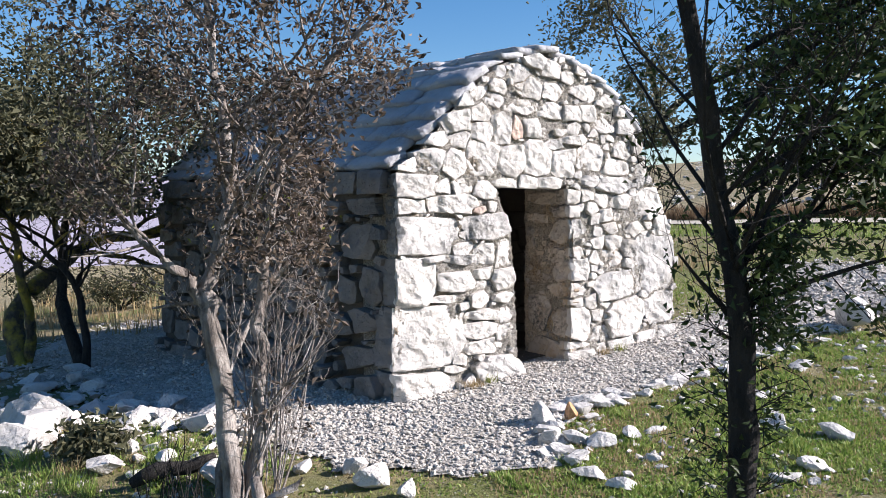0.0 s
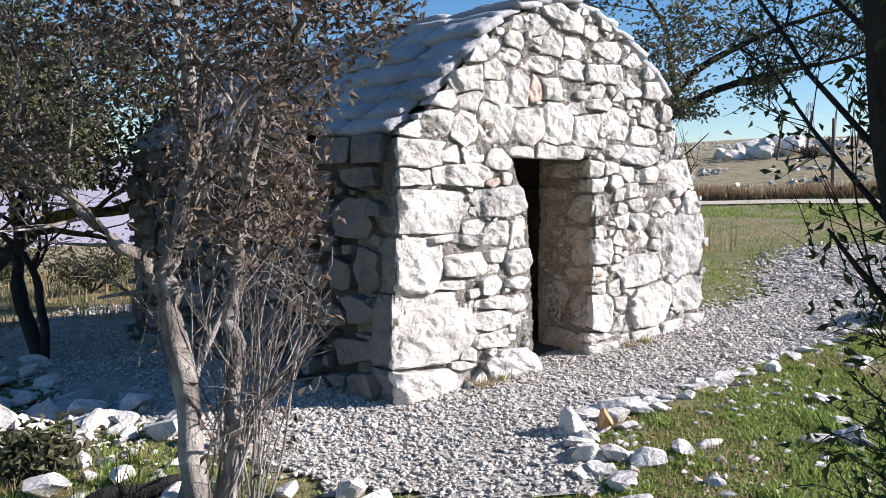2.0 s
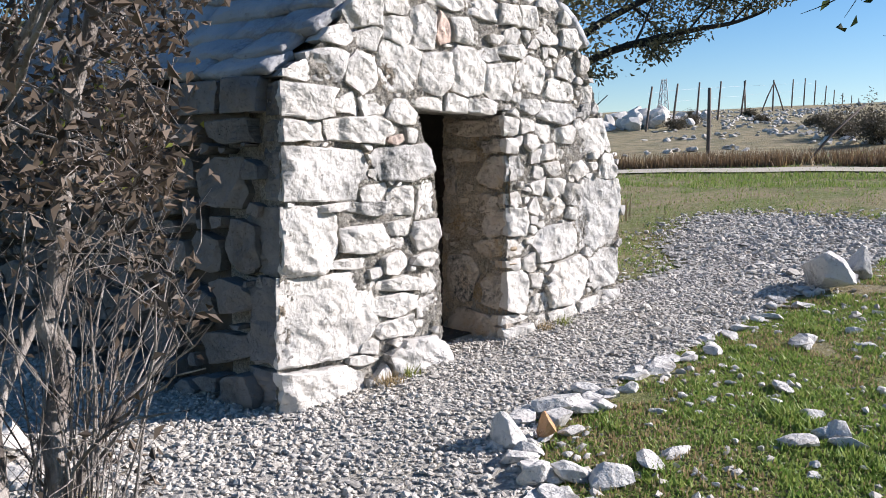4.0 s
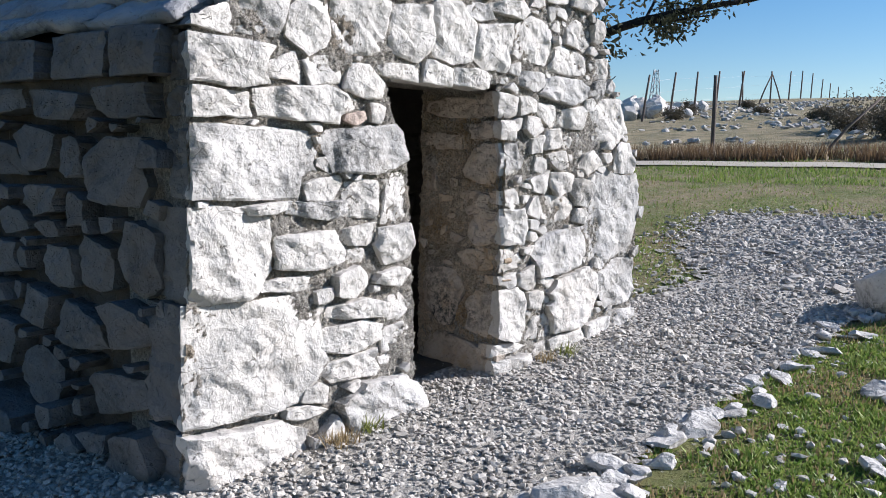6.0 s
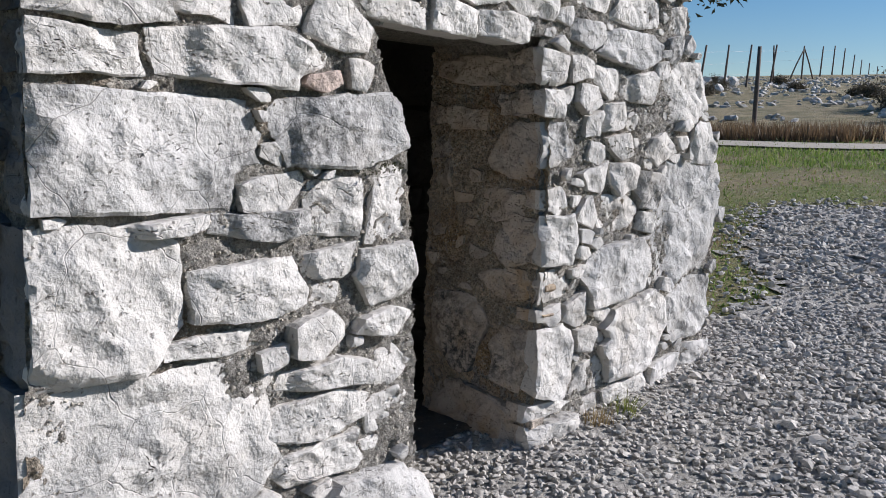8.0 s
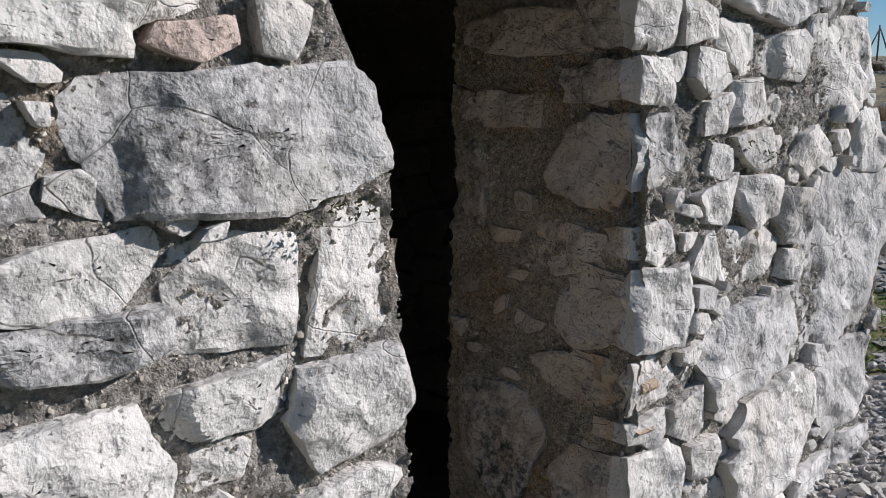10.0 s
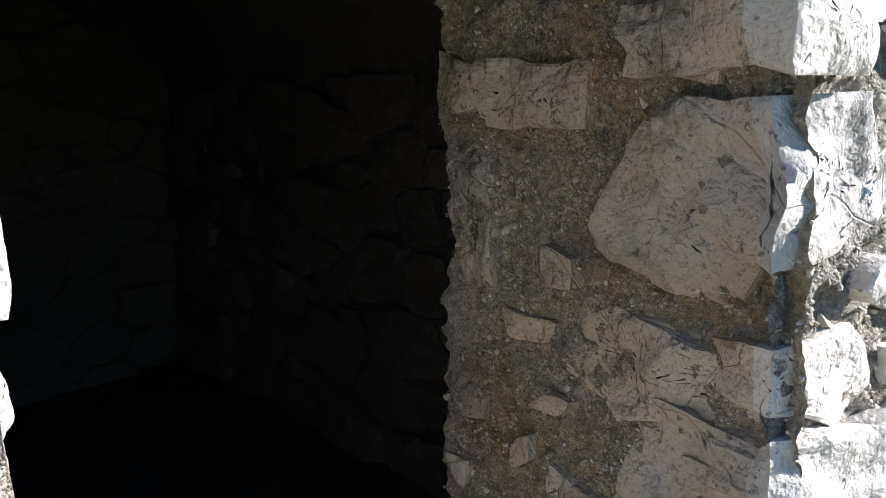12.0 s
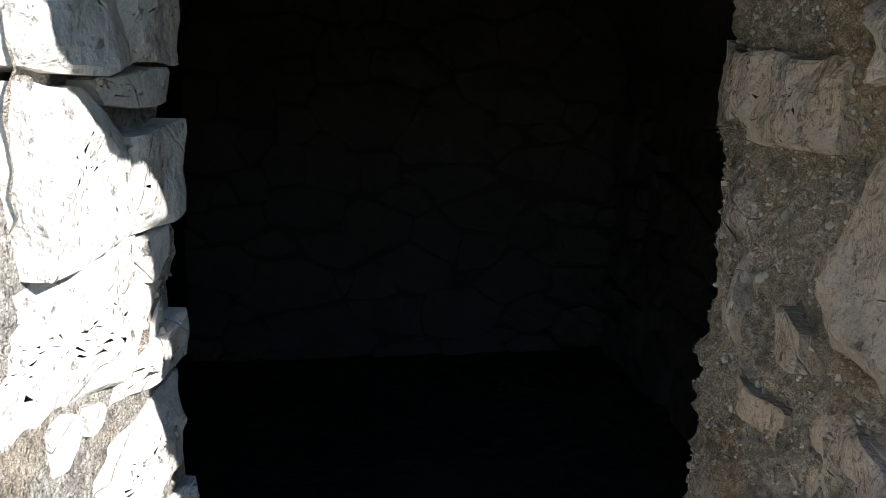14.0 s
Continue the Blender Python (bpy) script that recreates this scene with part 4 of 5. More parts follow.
def build_grass():
    rng = random.Random(8)
    green, gh, dry, dh = [], [], [], []
    for count, box in ((200000, (0.3, 3.3, 5.2, 8.9)), (26000, (-4.8, 3.2, 0.3, 7.4)), (16000, (2.4, 8.0, 9.0, 12.5)), (9000, (4.5, 6.0, 9.0, 10.5)), (14000, (2.0, 11.0, 13.0, 20.0))):
        for _ in range(count):
            x, y = rng.uniform(box[0], box[2]), rng.uniform(box[1], box[3])
            if count == 200000 and rng.random() > min(1.0, (box[2] - x) / 0.9, (y - box[1]) / 0.7):
                continue
            patch = noise.noise(Vector((x * 1.1, y * 1.1, 2))) + 0.5 * noise.noise(Vector((x * 4, y * 4, 2)))
            if in_yard(x, y) or under_hut(x, y) or (patch < -0.32 + rng.uniform(-0.12, 0.12) and not (0.5 < x < 1.7 and 4.6 < y < 6.4)):
                continue
            far = 1.0 + max(0.0, (y - 7) * 0.12)
            if rng.random() < (0.05 if patch > 0 else 0.22):
                dry.append((x, y, ground_height(x, y) - 0.003))
                dh.append(rng.uniform(0.015, 0.04) * far)
            else:
                green.append((x, y, ground_height(x, y) - 0.003))
                gh.append(rng.uniform(0.010, 0.030) * far * (0.7 + 0.7 * max(0.0, patch) + 2.0 * max(0.0, noise.noise(Vector((x * 4.3, y * 4.3, 12))))))
    tagged(blades("grass", green, gh, BLADE, 1, 0.0095, 1.3), "short green grass in uneven patches", "grass", "", "stuff")
    tagged(blades("dry_grass", dry, dh, DRY_BLADE, 2), "dry straw-coloured grass among the green", "grass", "", "stuff")
    tall, th = [], []
    for _ in range(26000):
        x, y = rng.uniform(-9, 20), rng.uniform(11, 27)
        away = (x - 6.9) * 0.717 + (y - 20.2) * 0.697
        band = 0.9 < away < 2.2
        clump = (x - 4.0) ** 2 + (y - 13.9) ** 2 < 0.35
        left = x < -3.2 and 11.5 < y < 22 and noise.noise(Vector((x, y, 6))) > -0.2
        if band or clump or left:
            tall.append((x, y, ground_height(x, y) - 0.01))
            th.append(rng.uniform(0.12, 0.35) * (1.8 if clump else 1.0))
    tagged(blades("tall_dry_grass", tall, th, DRY_BLADE, 3, 0.014, 0.4), "tall dry yellow-brown grass at the field's edge", "grass", "", "stuff")


build_grass()


def build_verges():
    rng = random.Random(19)
    for name, lo, hi, h0, h1, mat, label in (("dead_grass", 0.7, 2.0, 0.15, 0.42, BROWN_BLADE, "rusty brown dead grass along the far side of the track"),
                                             ("verge_grass", -2.6, -0.6, 0.03, 0.10, BLADE, "taller green grass along the near side of the track")):
        at, h = [], []
        for _ in range(14000):
            s, away = rng.uniform(-4, 14), rng.uniform(lo, hi)
            x, y = 6.9 + s * 0.697 + away * 0.717, 20.2 - s * 0.717 + away * 0.697
            if noise.noise(Vector((x * 0.8, y * 0.8, 3))) > -0.3:
                at.append((x, y, ground_height(x, y) - 0.01))
                h.append(rng.uniform(h0, h1))
        tagged(blades(name, at, h, mat, 9, 0.012, 0.5), label, "grass", "", "stuff")
    places, sizes = [], []
    for _ in range(2200):
        a, d = radians(rng.uniform(17, 44)), rng.uniform(24, 62)
        x, y = -0.34 + d * math.sin(a), 1.77 + d * math.cos(a)
        if noise.noise(Vector((x * 0.2, y * 0.2, 7))) > 0.0:
            s = rng.uniform(0.04, 0.16)
            places.append((x, y, ground_height(x, y) + s * 0.2))
            sizes.append(s)
    tagged(scatter_solids("field_rubble", places, sizes, PEBBLE, 12), "grey-white stones strewn over the dry hillside", "stones", "", "stuff")


build_verges()


def build_track():
    verts, faces = [], []
    across = Vector((0.717, 0.697))
    for i in range(60):
        s = -12 + i * 0.7
        wave = 0.15 * noise.noise(Vector((s * 0.5, 0, 0)))
        for w in (-0.4, -0.15, 0.15, 0.4):
            x, y = 6.9 + s * 0.697 + across.x * (w + wave), 20.2 - s * 0.717 + across.y * (w + wave)
            verts.append((x, y, ground_height(x, y) + 0.03))
    for i in range(59):
        for j in range(3):
            a = i * 4 + j
            faces.append((a, a + 4, a + 5, a + 1))
    tagged(mesh_object("road", verts, faces, DUST), "pale gravel track across the field", "track", "", "structure")


build_track()


# ---- loose rocks ----
def rock(name, place, size, seed, label, category, mat=None, group="", flat=(1.0, 0.8, 0.6), detail=3, turn=None):
    rng = random.Random(seed)
    bm = bmesh.new()
    bmesh.ops.create_icosphere(bm, subdivisions=detail, radius=1.0)
    planes = []
    for _ in range(13):
        d = Vector((rng.gauss(0, 1), rng.gauss(0, 1), rng.gauss(0, 1))).normalized()
        planes.append((d, rng.uniform(0.38, 0.75)))
    off = Vector((seed * 1.7, seed * 0.3, 2))
    for v in bm.verts:
        p = v.co.copy()
        for d, k in planes:
            over = p.dot(d) - k
            if over > 0:
                p -= d * over
        p *= 1 + 0.06 * noise.noise(p * 1.8 + off) + 0.025 * noise.noise(p * 5 + off)
        v.co = Vector((p.x * flat[0], p.y * flat[1], p.z * flat[2])) * size
    low = min(v.co.z for v in bm.verts)
    for v in bm.verts:
        v.co.z -= low + size * 0.12
    me = bpy.data.meshes.new(name)
    for f in bm.faces:
        f.smooth = False
    bm.to_mesh(me)
    bm.free()
    me.materials.append(mat or FIELD)
    ob = new(name, me)
    ob.matrix_world = pose(*place, rng.uniform(-8, 8), rng.uniform(-8, 8), rng.uniform(0, 360) if turn is None else turn)
    return tagged(ob, label, category, group)


def on_ground(x, y, z=0.0):
    return (x, y, ground_height(x, y) + z)


EDGE = [(0.90, 4.95), (0.80, 5.3), (0.76, 5.6), (0.80, 5.95), (1.08, 6.3), (1.50, 6.66), (2.0, 7.06), (2.63, 7.55), (3.2, 7.95), (3.75, 8.3), (4.2, 8.62)]


def build_edging():
    rng = random.Random(14)
    for k, ((ax, ay), (bx, by)) in enumerate(zip(EDGE, EDGE[1:])):
        ln = math.hypot(bx - ax, by - ay)
        n = max(2, int(ln / (0.055 if k < 5 else 0.09)))
        for i in range(n):
            f = (i + rng.uniform(0.1, 0.9)) / n
            x, y = ax + (bx - ax) * f + rng.gauss(0, 0.06), ay + (by - ay) * f + rng.gauss(0, 0.06)
            s = rng.uniform(0.05, 0.13) if k < 5 else rng.uniform(0.04, 0.10)
            thin = rng.uniform(0.3, 0.6)
            rock("edging_stone", on_ground(x, y), s, 200 + k * 17 + i, "pale broken limestone lying along the edge of the gravel", "stone", group="stones edging the gravel path",
                 flat=(rng.uniform(1.0, 1.5), rng.uniform(0.7, 1.0), thin))
    rock("edging_stone", on_ground(0.93, 6.02, 0.02), 0.10, 77, "rust-orange stained stone among pale edging stones", "stone", ORANGE, "stones edging the gravel path", (1.0, 0.7, 0.9))
    rock("edging_stone", on_ground(1.15, 6.38), 0.18, 78, "larger pale block in the row of edging stones", "stone", None, "stones edging the gravel path", (1.2, 0.8, 0.65))
    rock("edging_stone", on_ground(0.74, 6.0), 0.16, 79, "leaning grey stone in the row of edging stones", "stone", FIELD, "stones edging the gravel path", (0.9, 0.6, 0.9))
    for i, (x, y, s) in enumerate(((1.75, 6.86, 0.13), (1.95, 7.0, 0.15), (2.12, 7.15, 0.12))):
        rock("edging_slab", on_ground(x, y), s, 90 + i, "flat pale stone slab set level with the gravel", "stone", None, "stones edging the gravel path", (1.4, 0.8, 0.3), turn=38 + i * 9)
    rock("boulder", on_ground(4.25, 8.6), 0.30, 51, "pale limestone boulder at the edge of the gravel", "boulder", None, "", (1.1, 0.9, 0.95), 4)
    rock("boulder", on_ground(4.75, 8.9), 0.22, 52, "smaller pale boulder beside the large one", "boulder", None, "", (1.1, 0.8, 0.9), 4)


build_edging()


def build_loose_rocks():
    rng = random.Random(23)
    n = 0
    while n < 250:
        x, y = rng.uniform(0.9, 5.5), rng.uniform(3.4, 8.6)
        if in_yard(x, y):
            continue
        n += 1
        rock("field_stone", on_ground(x, y), 0.025 + 0.10 * rng.random() ** 2.2, 400 + n, "pale stone lying in the short grass", "stone", None, "stones in the grass", (1.2, 0.9, rng.uniform(0.35, 0.6)), 2)
    for n in range(110):
        f = rng.random()
        x, y = -1.6 - 3.0 * f + rng.gauss(0, 0.32), 5.6 + 3.0 * f + rng.gauss(0, 0.32)
        rock("heap_stone", on_ground(x, y), 0.05 + 0.13 * rng.random() ** 1.6, 500 + n, "weathered white stone in the low heap beside the trees", "stone", rng.choice((FIELD, LIME, FIELD)), "stones of the low heap",
             (1.2, 0.9, rng.uniform(0.5, 0.8)), 3)
    for i, (x, y, s) in enumerate(((-3.35, 6.72, 0.30), (-3.15, 6.38, 0.24), (-3.05, 6.08, 0.26), (-3.55, 7.0, 0.22))):
        rock("heap_stone", on_ground(x, y), s, 640 + i, "large pale boulder at the end of the low heap", "stone", FIELD, "stones of the low heap", (1.2, 0.9, 0.75), 4)
    for i, (x, y, s) in enumerate(((-0.42, 4.95, 0.13), (-0.55, 5.25, 0.10), (-0.2, 4.75, 0.08), (-0.9, 5.3, 0.09))):
        rock("field_stone", on_ground(x, y), s, 600 + i, "pale stone at the foot of the shrub", "stone", None, "stones at the shrub's foot", (1.1, 0.8, 0.9), 3)


build_loose_rocks()


# ---- trees ----
def tube(points, radii, sides=6):
    verts, faces = [], []
    for i, (p, r) in enumerate(zip(points, radii)):
        d = (points[min(i + 1, len(points) - 1)] - points[max(i - 1, 0)]).normalized()
        a = d.orthogonal().normalized() if abs(d.z) < 0.95 else d.cross(Vector((1, 0, 0))).normalized()
        b = d.cross(a)
        for k in range(sides):
            t = 2 * math.pi * k / sides
            q = a * math.cos(t) + b * math.sin(t)
            verts.append(p + q * r * (1 + (0.30 * noise.noise((p + q * r) * 14) + 0.15 * noise.noise((p + q * r) * 40) if sides > 8 else 0.0)))
    for i in range(len(points) - 1):
        for k in range(sides):
            j = (k + 1) % sides
            faces.append((i * sides + k, i * sides + j, (i + 1) * sides + j, (i + 1) * sides + k))
    return verts, faces


class Growth:
    """Collects the tubes and leaves of one tree: stems, limbs with their twigs, and the places of leaves."""

    def __init__(self, seed, room=None, taper=0.5, reach=(0.36, 0.6)):
        self.rng = random.Random(seed)
        self.room, self.taper, self.reach = room, taper, reach
        self.wood, self.limbs, self.leaf_at = ([], []), [], []

    def add(self, target, points, radii, sides):
        v, f = tube(points, radii, sides)
        k = len(target[0])
        target[0].extend(v)
        target[1].extend([tuple(i + k for i in q) for q in f])

    def branch(self, start, way, length, radius, level, levels, rise, spread, kids, wiggle, bare, target=None, course=None):
        rng = self.rng
        n = max(3, int(length / 0.12)) if level < 2 else 4
        points, d = [start], way.normalized()
        for _ in range(n):
            d = (d + Vector((rng.gauss(0, wiggle), rng.gauss(0, wiggle), rng.gauss(0, wiggle) + rise))).normalized()
            p = points[-1] + d * (length / n)
            if self.room and not self.room(p):
                break
            points.append(p)
        if course:
            points = []
            for a, b in zip(course, course[1:]):
                a, b = Vector(a), Vector(b)
                for k in range(3):
                    points.append(a.lerp(b, k / 3) + Vector((rng.gauss(0, 1), rng.gauss(0, 1), 0)) * wiggle * 0.1)
            points.append(Vector(course[-1]))
        if len(points) < 3:
            return
        n = len(points) - 1
        radii = [radius * (1 - 0.72 * i / n) for i in range(n + 1)]
        if level == 0:
            self.wood = ([], []) if self.wood is None else self.wood
            target = self.wood
        elif target is None or target is self.wood:
            target = ([], [])
            self.limbs.append(target)
        self.add(target, points, radii, 11 if level == 0 else (6 if level == 1 else 4))
        if level >= levels:
            self.leaf_at += [(p, d) for p in points[1:]]
            return
        if level == levels - 1:
            self.leaf_at += [(p, d) for p in points[2:]]
        for k in range(kids[level]):
            f = rng.uniform(bare if level == 0 else 0.25, 1.0)
            i = min(int(f * n), n - 1)
            p = points[i].lerp(points[i + 1], f * n - i)
            axis = (points[i + 1] - points[i]).normalized()
            around = axis.orthogonal().normalized()
            around.rotate(Matrix.Rotation(rng.uniform(0, 6.28), 3, axis))
            out = (axis * rng.uniform(0.5, 0.9) + around * spread * rng.uniform(0.6, 1.2))
            self.branch(p, out, length * rng.uniform(*(self.reach if level == 0 else (0.36, 0.6))), max(radii[i] * self.taper, 0.0022), level + 1, levels, rise * 0.6, spread, kids, wiggle * 1.15, bare, target)

    def leaves(self, per, size, scatter, keep=None):
        rng = self.rng
        verts, faces = [], []
        for p, d in self.leaf_at:
            for _ in range(per):
                c = p + Vector((rng.gauss(0, scatter), rng.gauss(0, scatter), rng.gauss(0, scatter)))
                if keep and not keep(c):
                    continue
                a = Vector((rng.gauss(0, 1), rng.gauss(0, 1), rng.gauss(0, 0.8) - 0.3)).normalized()
                b = a.orthogonal().normalized()
                b.rotate(Matrix.Rotation(rng.uniform(0, 6.28), 3, a))
                s = size * rng.uniform(0.6, 1.3)
                up = a.cross(b) * s * 0.25
                k = len(verts)
                verts += [c, c + a * s * 0.5 + b * s * 0.22 + up, c + a * s, c + a * s * 0.5 - b * s * 0.22 + up]
                faces += [(k, k + 1, k + 2), (k, k + 2, k + 3)]
        return verts, faces


def finish_tree(g, name, base, label, category, bark, leaf, per, size, scatter, keep=None, crown_label=""):
    top = empty_at(name, base, label, category)
    mesh_object("trunk", *g.wood, bark, top)
    for limb in g.limbs:
        mesh_object("limb", *limb, bark, top)
    v, f = g.leaves(per, size, scatter, keep)
    if f:
        mesh_object("crown", v, f, leaf, top, smooth=False, label=crown_label)
    child_of(top)
    return top


def clear_of_path(p):
    """Room for the shrub: clear of the way that people walk."""
    return p.x < -0.55 - 0.36 * max(0.0, p.y - 4.8) + 0.5 * min(1.0, max(0.0, (p.z - 1.75) / 0.5)) and p.x > -1.62 - 0.5 * min(1.0, max(0.0, (p.z - 0.8) / 0.6)) and p.y > 4.15 and (p.z > 0.5 or p.x < -0.8)


def big_shrub():
    g = Growth(3, clear_of_path, 0.42)
    base = Vector(on_ground(-1.22, 4.82))
    x, y, z = base
    g.branch(base, UP, 3.0, 0.062, 0, 3, 0.02, 0.8, (17, 7, 3), 0.12, 0.30, None,
             [(x - 0.02, y, z - 0.05), (-1.27, y, 0.43), (-1.36, y + 0.03, 0.89), (-1.36, y + 0.08, 1.10), (-1.29, y + 0.1, 1.41), (-1.25, y + 0.12, 1.73), (-1.27, y + 0.1, 2.06), (-1.35, y + 0.12, 2.38), (-1.40, y + 0.15, 2.9)])
    g.branch(base, UP, 2.2, 0.034, 0, 3, 0.02, 0.8, (12, 6, 3), 0.12, 0.25, None,
             [(-1.37, y + 0.05, 0.92), (-1.46, y, 1.10), (-1.60, y - 0.05, 1.2), (-1.76, y - 0.08, 1.38), (-1.95, y - 0.05, 1.62), (-2.02, y, 2.1)])
    g.branch(base, UP, 2.8, 0.046, 0, 3, 0.02, 0.8, (15, 7, 3), 0.12, 0.34, None,
             [(x + 0.08, y + 0.1, z - 0.05), (-1.09, y + 0.12, 0.43), (-1.11, y + 0.2, 0.8), (-1.08, y + 0.25, 1.2), (-1.02, y + 0.25, 1.57), (-0.88, y + 0.25, 2.06), (-0.66, y + 0.2, 2.40), (-0.42, y + 0.2, 2.62)])
    for off, way, ln, r in (((-0.08, 0.03, 0.0), (-0.22, 0.15, 1), 2.4, 0.026), ((0.0, 0.12, 0), (-0.05, 0.2, 1), 2.5, 0.028)):
        g.branch(base + Vector(off) - UP * 0.05, Vector(way), ln, r, 0, 3, 0.02, 0.8, (11, 6, 3), 0.12, 0.34)
    tree = finish_tree(g, "shrub_tree", base, "many-stemmed tree with withered brown leaves beside the gravel", "tree", BARK, BROWN_LEAF, 4, 0.050, 0.05, lambda c: clear_of_path(c) and (c.z > 1.2 or math.sin(c.x * 91 + c.z * 63) > 0.75), "sparse curled brown leaves")
    rng = random.Random(4)
    green = ([], [])
    for k in range(28):
        w = Growth(100 + k, clear_of_path)
        a = rng.uniform(0, 6.28)
        start = base + Vector((0.10 + 0.14 * math.cos(a), 0.05 + 0.12 * math.sin(a), -0.03))
        w.branch(start, Vector((rng.uniform(-0.12, 0.30), rng.uniform(-0.1, 0.3), 1)), rng.uniform(0.6, 1.5), rng.uniform(0.005, 0.010), 0, 1, 0.02, 0.6, (3,), 0.05, 0.4)
        for limb in w.limbs:
            n = len(w.wood[0])
            w.wood[0].extend(limb[0])
            w.wood[1].extend([tuple(i + n for i in q) for q in limb[1]])
        if w.wood[1]:
            mesh_object("shoot", *w.wood, BARK, tree, label="thin upright grey shoot")
        v, f = w.leaves(1, 0.035, 0.03, lambda c: c.z > 1.25 and clear_of_path(c))
        n = len(green[0])
        green[0].extend(v)
        green[1].extend([tuple(i + n for i in q) for q in f])
    stub = tube([base + Vector((0.16, -0.12, -0.04)), base + Vector((0.17, -0.13, 0.08)), base + Vector((0.15, -0.12, 0.20))], [0.045, 0.040, 0.034], 9)
    stub[1].append(tuple(range(18, 27)))
    mesh_object("stub", *stub, BARK, tree, label="grey broken-off stem stub")
    fork = tube([base + Vector((0.17, -0.13, 0.03)), base + Vector((0.27, -0.14, 0.10)), base + Vector((0.38, -0.13, 0.15)), base + Vector((0.42, -0.12, 0.20))], [0.026, 0.024, 0.022, 0.008], 8)
    mesh_object("stub", *fork, BARK, tree, label="low crooked dead stem")
    mesh_object("young_foliage", *green, YOUNG_LEAF, tree, smooth=False, label="few yellow-green young leaves")
    child_of(tree)


def right_of_path(p):
    return p.x > max(0.5, 0.80 - 0.35 * max(0.0, p.z - 1.9)) and p.y > 2.2


def dark_tree():
    g = Growth(6, right_of_path, 0.26, (0.18, 0.40))
    base = Vector(on_ground(1.12, 3.12))
    g.branch(base - UP * 0.06, Vector((0.015, 0.03, 1)), 3.6, 0.060, 0, 3, 0.02, 0.8, (26, 9, 5), 0.07, 0.36)
    g.branch(base + UP * 1.15, Vector((-0.55, 0.1, 0.8)), 1.4, 0.015, 1, 3, 0.03, 0.7, (10, 6, 4), 0.06, 0.3)
    for way, z in (((0.6, 0.1, 0.75), 1.2), ((0.6, -0.2, 0.9), 1.4), ((0.7, 0.3, 0.6), 1.5), ((0.5, 0.2, 0.6), 1.3), ((0.8, 0.1, 0.3), 1.25), ((0.7, -0.1, 0.4), 1.7), ((0.8, 0.3, 0.5), 2.0), ((0.7, 0.0, 0.3), 2.2), ((0.9, 0.2, 0.12), 1.55)):
        g.branch(base + UP * z, Vector(way), 1.15, 0.013, 1, 3, 0.02, 0.8, (10, 12, 6), 0.09, 0.25)
    for k in range(110):
        z = g.rng.uniform(0.0, 1.5)
        a = g.rng.uniform(0, 6.28)
        g.branch(base + UP * z, Vector((math.cos(a), math.sin(a), 0.5)), g.rng.uniform(0.12, 0.28), 0.004, 2, 3, 0.02, 0.9, (3, 3, 3), 0.1, 0.2)
    finish_tree(g, "young_tree", base, "slender dark-barked tree with small dark green leaves in the grass", "tree", DARK_BARK, GREEN_LEAF, 6, 0.038, 0.06,
                lambda c: right_of_path(c) and ((c.x > 1.16 and c.z > 1.0) or math.sin(c.x * 57 + c.z * 31) > 0.95), "dark green leaves, denser on one side")


def grove_tree(seed, x, y, ways, height, r, bark, label, leaf, per=6):
    g = Growth(seed)
    base = Vector(on_ground(x, y))
    for way, ln, rr in ways:
        g.branch(base - UP * 0.1, Vector(way), ln, rr, 0, 3, 0.03, 0.95, (10, 6, 4), 0.14, 0.42)
    finish_tree(g, "grove_tree", base, label, "tree", bark, leaf, per, 0.085, 0.13, lambda c: c.z > 1.45)


big_shrub()
dark_tree()
grove_tree(12, -4.95, 9.75, [((0.05, 0, 1), 3.4, 0.13), ((0.5, 0.1, 1), 2.8, 0.07)], 4, 0.12, LICHEN_BARK, "crooked tree with yellow lichen on its trunk", OLIVE_LEAF)
grove_tree(13, -4.0, 9.25, [((-0.25, 0, 1), 3.0, 0.085), ((0.1, 0.2, 1), 2.4, 0.05)], 4, 0.1, DARK_BARK, "crooked dark-stemmed tree at the edge of the gravel", OLIVE_LEAF)
grove_tree(14, -6.6, 11.5, [((0.1, 0, 1), 3.8, 0.13), ((-0.4, 0.1, 1), 3.0, 0.07)], 4, 0.12, DARK_BARK, "leafy tree standing behind the lichened one", OLIVE_LEAF)


def tree_behind():
    g = Growth(31, lambda p: p.x < 3.75 or p.z > 2.4 + 0.5 * max(0.0, p.x - 4.2))
    base = Vector(on_ground(3.7, 14.2))
    g.branch(base - UP * 0.1, Vector((0.05, 0, 1)), 4.6, 0.17, 0, 3, 0.02, 1.05, (14, 7, 5), 0.06, 0.34)
    g.branch(base + UP * 2.2, Vector((0.9, -0.3, 0.42)), 3.0, 0.07, 1, 3, -0.01, 0.9, (14, 8, 5), 0.07, 0.3)
    g.branch(base + UP * 2.4, Vector((-0.3, -0.6, 0.6)), 2.4, 0.06, 1, 3, 0.0, 0.9, (14, 7, 5), 0.07, 0.3)
    g.branch(base + UP * 2.5, Vector((0.8, -0.2, 0.75)), 3.0, 0.07, 1, 3, -0.01, 0.9, (14, 9, 5), 0.07, 0.3)
    finish_tree(g, "leafy_tree", base, "leafy green tree standing behind the hut", "tree", DARK_BARK, OLIVE_LEAF, 18, 0.085, 0.16,
                lambda c: c.z > 2.5 + 0.5 * max(0.0, c.x - 4.2))


tree_behind()


